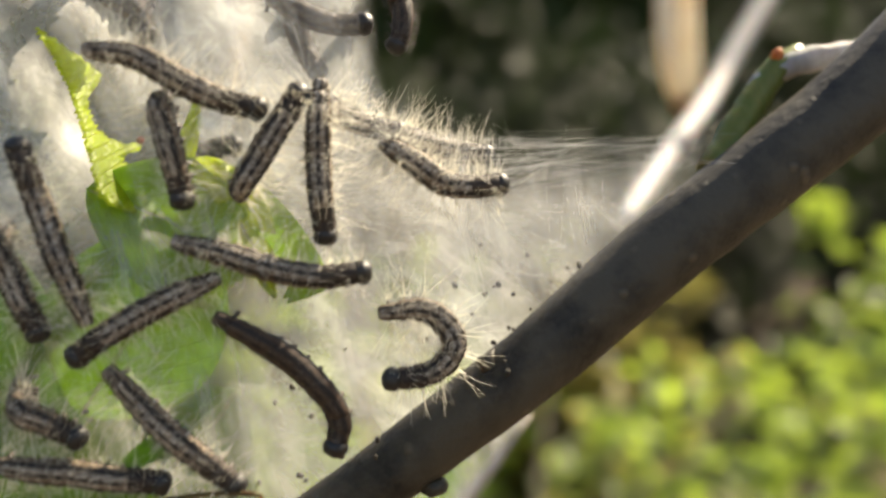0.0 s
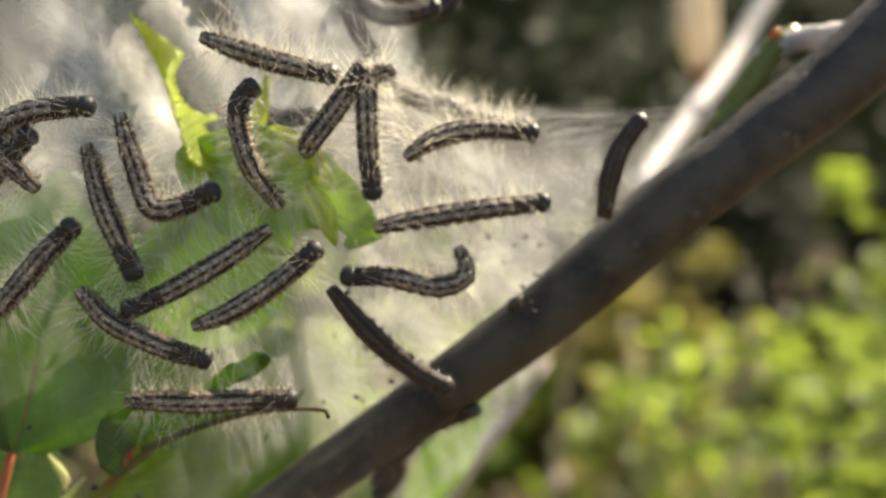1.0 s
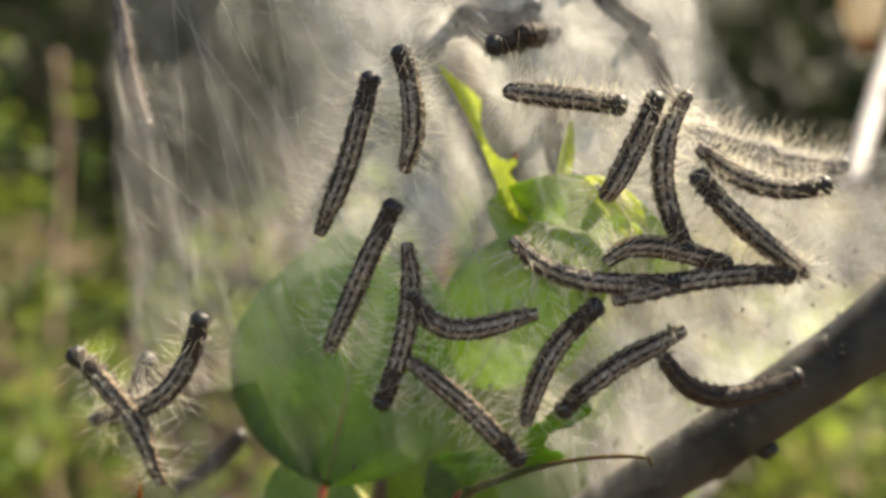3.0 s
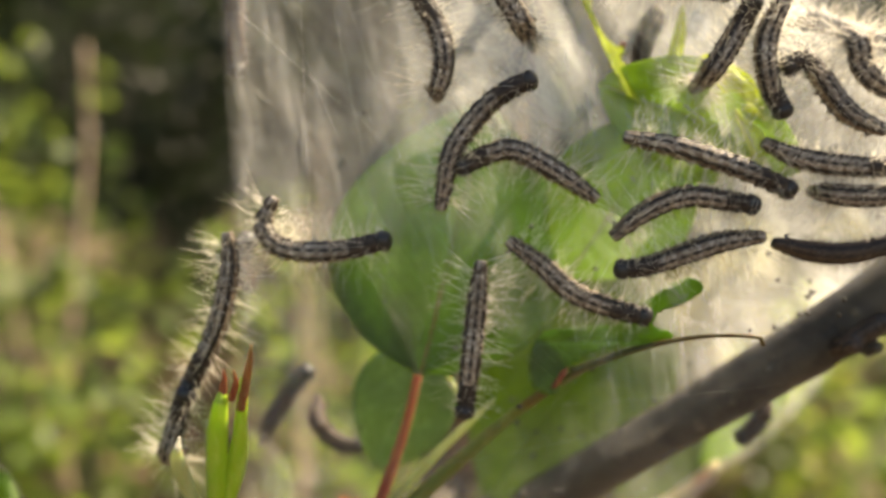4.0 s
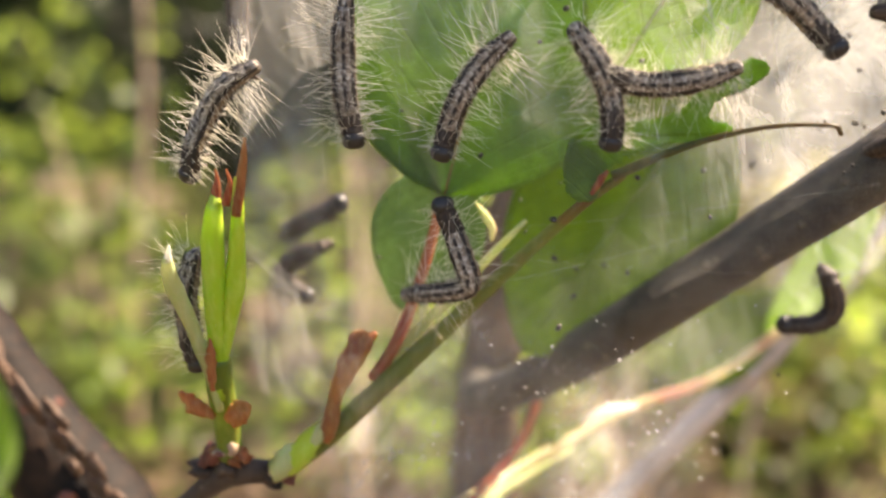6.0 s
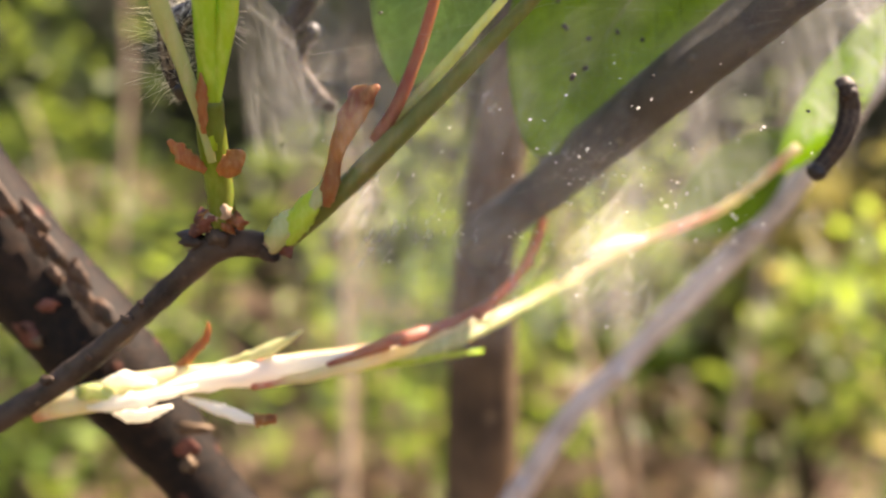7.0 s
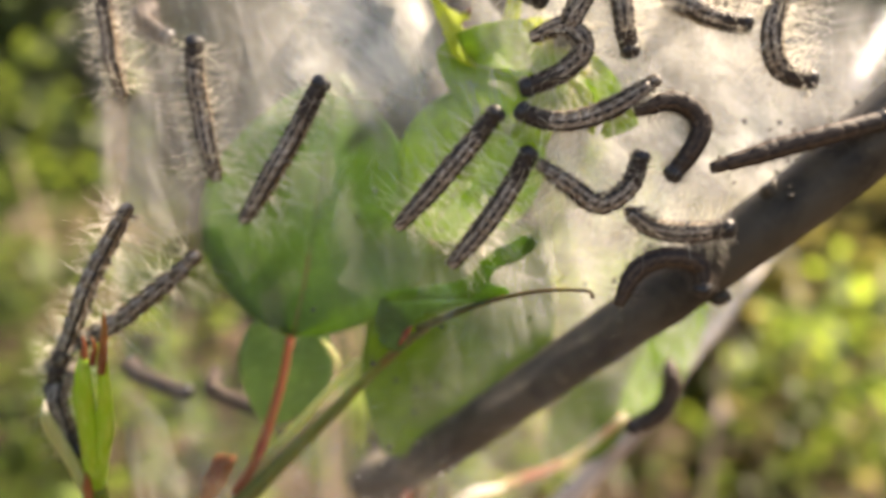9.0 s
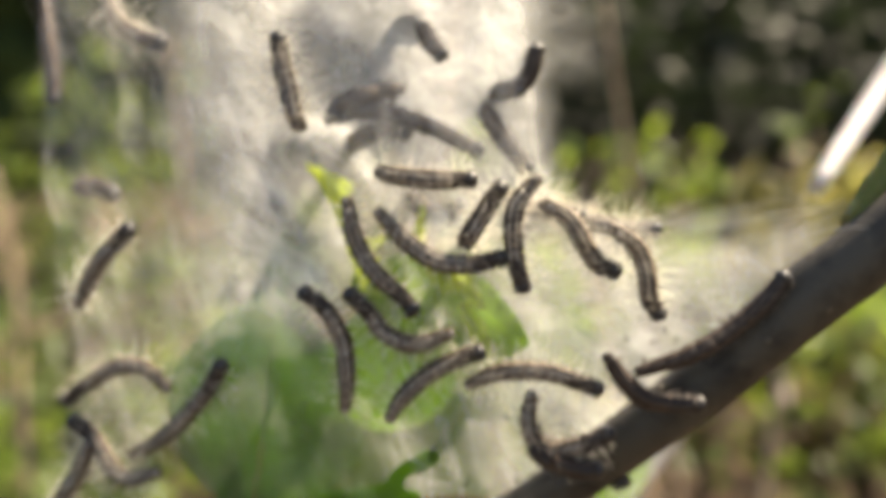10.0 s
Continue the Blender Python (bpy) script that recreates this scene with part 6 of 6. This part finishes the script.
    crawl(-6, [(2, -58.1, 14.6, -52.4, 13.8, -47, 12.4), (2.5, -73.8, 2.7, -69.8, 9.9, -68, 19.5), (2.7, -74.4, 0.1, -68.5, 9.3, -69, 20.4), (3.8, -70.4, 17.6, -71.3, 7.1, -74.6, -2.5), (4, -70.1, 14, -71, 4.7, -77.2, -7.5), (4.5, -62.5, 3, -66.2, 6.4, -71, 5.9, -74.1, -1.6, -78.6, -12.2), (5, -60.7, 9.1, -65.9, 6.9, -70.5, 4.6, -73.7, -0.1, -77.1, -6.6), (5.2, -61.1, 10.6, -70.4, 4.3, -76.6, -5.8), (6.3, -67.8, 7.8, -72.7, 3.9, -76, -4.1), (6.5, -69.3, 2.9, -73.6, -0.7, -76.6, -5.3), (8, -72.3, 2, -77, -6.6, -79.4, -16.8), (8.5, -67.6, 9.4, -71.2, 4.8, -74.2, -1.5, -77.2, -6.4, -78.8, -12.3), (9, -62.7, 14.6, -71.8, 1.7, -80.2, -14.1), (9.5, -63.9, 10.5, -68.5, 2.6, -76.7, -6.3), (9.8, -64.9, 8.6, -69.6, -1, -78.5, -8.6), (10, -65.1, 11, -68.6, 5.8, -75.3, -0.9)])
    crawl(-7, [(3.8, -79.8, -14.9, -77.4, -10.1, -75.4, -5.7), (4, -80.1, -16.8, -78.3, -11.3, -76.7, -7.2), (4.5, -77, -14.3, -79.6, -19.4, -79.3, -23.1, -75.8, -23.6, -73.1, -20.5), (5, -76.7, -13.7, -78.3, -18.8, -78.2, -23.7, -76.2, -27.8, -74.1, -29.3), (5.2, -77.6, -14, -77.9, -20.8, -75.6, -26.7), (6.3, -75.4, -15, -77, -22.1, -76.1, -29.3), (6.5, -75.8, -15.5, -78.2, -22.3, -76.8, -28.8), (7, -77, -18.1, -77.7, -22.6, -75.9, -26.3), (7.5, -77.1, -19, -77.1, -21.4, -76.4, -24.2), (8, -77.4, -20.6, -77.8, -22.5, -76.3, -24), (8.5, -75.2, -12.3, -75.1, -15.6, -74.4, -17.7), (9, -78.2, -12.8, -77.6, -17.2, -75.1, -22.3), (9.5, -76.3, -9.2, -76.2, -14.6, -75, -18.7)])
    crawl(6, [(4, -73.1, 7.7, -72, 11.1, -71, 12.9), (4.5, -73.7, 14.5, -75, 11.6, -76, 6.5), (5, -73.8, 14.2, -75.4, 10.1, -76.2, 4.1), (5.2, -73.9, 14.5, -75.6, 10.2, -76.7, 5.1), (9, -64.2, 41.7, -62.4, 39.8, -59.7, 38), (10, -67.2, 52.9, -63.5, 52.7, -60.1, 51)], True)
    crawl(9, [(2.5, -73.2, 68.1, -70.7, 55.8, -67.9, 46), (2.7, -74.9, 69.5, -72.5, 57.4, -68.8, 48.5), (3.8, -73.6, 52.7, -73.1, 46.6, -72.7, 39.8), (4.5, -73.1, 39.2, -73.3, 35.1, -74, 30.1), (9.8, -74.1, 73.2, -73.3, 69.1, -72.3, 65.6), (10, -79.1, 88.1, -76, 76.2, -75.4, 68.1)], True)
    crawl(6, [(0, -13.7, 54.5, -12.8, 52.5, -12.1, 50.9), (1, -13.8, 52.9, -12.7, 51.8, -11.6, 50.2), (1.5, -9.3, 52.2, -11.6, 51.6, -13.6, 51, -6), (2, -13.6, 54, -16, 52.8, -18, 51.6, -6), (2.5, -14.1, 55.6, -16.5, 54.7, -18.7, 54, -6), (9.8, -11.2, 60.2, -15.9, 62.3, -21.2, 65.4), (10, -14.4, 63.2, -18.1, 62.3, -19.6, 59.9)], True)
    crawl(8, [(0, 2.6, 56.5, 7.3, 54, 13.1, 53.8), (1, 5.9, 54.3, 10.6, 52.8, 16.2, 54.5), (2.5, -21.4, 60.2, -15.2, 58.6, -13.5, 61.3), (9.8, -21.4, 58.2, -14.7, 58.9, -6, 57.4), (10, -20.8, 59.9, -10.6, 59.7, 3.1, 52.2)], True)
    crawl(6, [(0.5, 4.6, -16.8, 9.4, -10.9, 14.7, -5.5, 9), (1, 6.2, -15.2, 12.5, -8.7, 19.5, -6.2, 9), (1.5, 6.9, -13.6, 13.3, -8.1, 18.3, -6, 9), (2, 7.8, -9.6, 13.3, -6.1, 17.1, -4, 9), (2.5, 12.2, -10, 17.6, -4.7, 20.8, -1.5, 9), (4, 15.4, -3.4, 17.9, -1.5, 20.8, 0.2, 1), (4.5, 7.8, -6.5, 10.3, -4.5, 13.6, -2.4, -2), (5, 6.9, -6.5, 9.2, -5, 11.5, -3.6, -4), (6.5, 13.6, 1.4, 15.9, 3.5, 18.3, 5.5, -4), (7.5, 6.8, -13.7, 9.4, -11.5, 12, -9.4, -4), (8, 1.7, -4.5, 3.4, -2.9, 6.2, -1.6, -7), (8.5, 3.6, -0.4, 7.3, 2.4, 11.1, 2.2, 13.4, -0.9, 11.9, -5, -7), (9, 4.8, -1.2, 6.8, 2.2, 11, 3.9, 15.2, 2.5, 15.9, -1.5, -7), (9.5, 4.2, 1.1, 8.1, 3.3, 11.2, 3.9, 14.3, 3.3, 17, 0.7, -7), (10, 8.9, 6.5, 12.9, 3.9, 17.9, 2.9, -7)], True)
    crawl(0, [(0, 58.1, 21.5, 53.2, 18.3, 48.5, 15.2, 18), (0.5, 54.1, 28.8, 49.1, 25.7, 44.3, 22.6, 18), (1, 39.4, 25.5, 41.1, 32.5, 45, 37.9), (1.5, 38.1, 28.8, 44, 35.5, 51.8, 41.9), (2, 40.1, 30.8, 45.1, 35.6, 40.8, 38.7), (2.5, 41.4, 30.4, 42.3, 34.2, 39, 35.9), (8.5, 15.5, 25.3, 20.1, 20.8, 21.7, 15.2), (9, 8.4, 24, 12.6, 24.8, 16, 22, 14.8, 18.3, 11.7, 14.6), (9.5, 9.6, 22.6, 14.2, 20.8, 17.1, 16.2, 18.9, 12.5, 22.4, 11.1), (10, 20.4, 19.7, 22.6, 15.9, 25.8, 12.8, 30, 11.8, 33.7, 11.3)], True)
    crawl(22, [(2.5, -71.6, 0, -69, -5.7, -63, -3.6), (2.7, -73.1, -10, -65.8, -6.6, -61.2, -2.5), (3.8, -76.7, -22.7, -72.2, -15.5, -66.9, -7.6), (4, -75.4, -23.4, -71.4, -16.7, -66.6, -11), (4.5, -74.5, -22.8, -72.4, -18.7, -70.5, -14.7), (5, -64.1, -17.1, -64.8, -22.6, -62, -27.4), (6.3, -71.7, -14.3, -69.4, -9.6, -66.3, -5.5), (6.5, -74.1, -16.2, -73, -14.1, -71.9, -12, -70.7, -9.9, -69.6, -7), (8, -68.3, -17.6, -64.7, -16.6, -60.2, -15.4), (9, -82.5, -17.6, -76.9, -20.2, -70.5, -21.7), (9.5, -82, -18.6, -73.2, -17.4, -66, -13.8)], True)
    crawl(24, [(3.8, -67.3, -20.7, -63.7, -21.9, -59.2, -22.1), (4, -65.9, -20.4, -62.9, -23.7, -57.9, -24.4), (4.5, -63.4, -18.3, -62.6, -24.7, -58.3, -28.5), (6.3, -69.9, -18.9, -78.1, -21.3, -73.3, -25.7), (6.5, -68.7, -17.4, -71.4, -21.6, -75.1, -23.9, -78, -21.6, -76.7, -18.1), (7.5, -73.1, -20.4, -68.7, -18.9, -64, -18.8), (8, -68.8, -31.9, -64.2, -31.4, -60.2, -31.9), (9, -66.7, -20.9, -64, -22.9, -56.9, -25), (9.5, -66.7, -16.1, -63.5, -21.4, -56.6, -23.7)], True)
    crawl(26, [(3.8, 8.7, -17, 7.8, -19.3, 5, -22), (4.5, 7.9, -19.3, 8, -23.2, 3.9, -25.9), (5, 6.5, -20.9, 5.7, -26.2, 1.5, -26), (6.3, 8.2, -24.2, 8.4, -29.6, 0.8, -31.1), (6.5, 8.1, -25.1, 9.1, -28.7, 7.2, -32, 4.9, -33.5, 2.1, -34.7), (7, 7.2, -28.7, 7, -34.2, 2.8, -40.4), (7.5, 4.9, -30.2, 4.2, -35.1, 1.4, -40.1), (8, 8.2, -28.4, 6.9, -33.4, 2.4, -39.2), (8.5, 10.7, -24.3, 8.8, -28.6, 6.4, -30.9), (9, 14.4, -21.4, 12.9, -26.8, 7, -29.7), (9.5, 13.8, -18.6, 11.7, -24.1, 5.3, -26.8)], True)
    crawl(18, [(0, -10, 37.8, -6.8, 39.4, -4.3, 39.6), (0.5, -8.2, 40.3, -5.1, 40.3, -1.6, 41.2), (1, -8.3, 39.4, -5, 39.4, -1.7, 39.8), (1.5, -8.2, 39.4, -4.8, 39.3, -1.6, 39.5), (2, -11.5, 39.2, -7.6, 38.2, -3.6, 40.3), (2.5, -10.1, 45.6, -9, 41.7, -7.5, 37.9), (2.7, -9.5, 44.7, -9.6, 40.5, -7.6, 36.1), (3.8, -10.9, 45.2, -11.8, 40.6, -12.7, 35), (4, -11, 44.2, -13.1, 38, -11.4, 34.7), (9.5, -13.4, 44.9, -10.9, 42, -9.2, 39.2), (10, -10.7, 44.2, -7, 42, -3, 43.5)], True)
    crawl(12, [(0, 16.3, 59.3, 17.3, 55.6, 16.1, 51.4), (1, 10.5, 56.9, 15.4, 54.5, 18.8, 57.1), (2.5, -5.8, 61.6, -2.8, 58.2, 2.2, 59.6), (2.7, -4.4, 64.8, -1.3, 60.6, 2.7, 57.2), (9.8, 0.5, 56.3, 5.9, 58.6, 9.6, 62.8), (10, 6.2, 61.4, 9.9, 62.8, 12, 67.9)], True)
    crawl(14, [(2.7, -22.6, 61.3, -19.4, 58.2, -14.5, 56.4), (9.8, -18.9, 54.3, -10.6, 55.5, -3.4, 54), (10, -18.7, 56.2, -14.3, 57.1, -9.6, 56.2)], True)
    crawl(12, [(9.8, 3.6, 55.2, 4.7, 51.6, 6.8, 47.9), (10, 3.7, 57.6, 6.1, 53.4, 9.3, 48.5)], True)
    crawl(10, [(9.8, -11.2, 71.3, -9.5, 67.6, -7.8, 64.7), (10, -6.2, 77.1, -5, 71.5, -2.5, 67.7)], True)
    crawl(5, [(9.8, -60, 76.6, -55.5, 73.2, -50.2, 70.8), (10, -60.3, 82.9, -54.8, 77.8, -48.6, 75.2)])
    # two more behind the ridge of the nest, their bristles standing over it
    crawl(9, [(0, 8, 43.5, 12, 41.5, 17, 40.5), (2.5, 10, 42.5, 14.5, 40.8, 20, 39.5), (5, 11, 42, 15.5, 40.6, 21, 39), (10, 8, 44, 13, 42, 18, 40.5)])
    crawl(9, [(0, 17, 40, 22, 38.6, 28, 37.6), (2.5, 20, 39, 25, 37.8, 31, 37), (5, 21, 38.6, 26, 37.6, 32, 36.8), (10, 18, 39.8, 23, 38.4, 29, 37.4)])


motions()
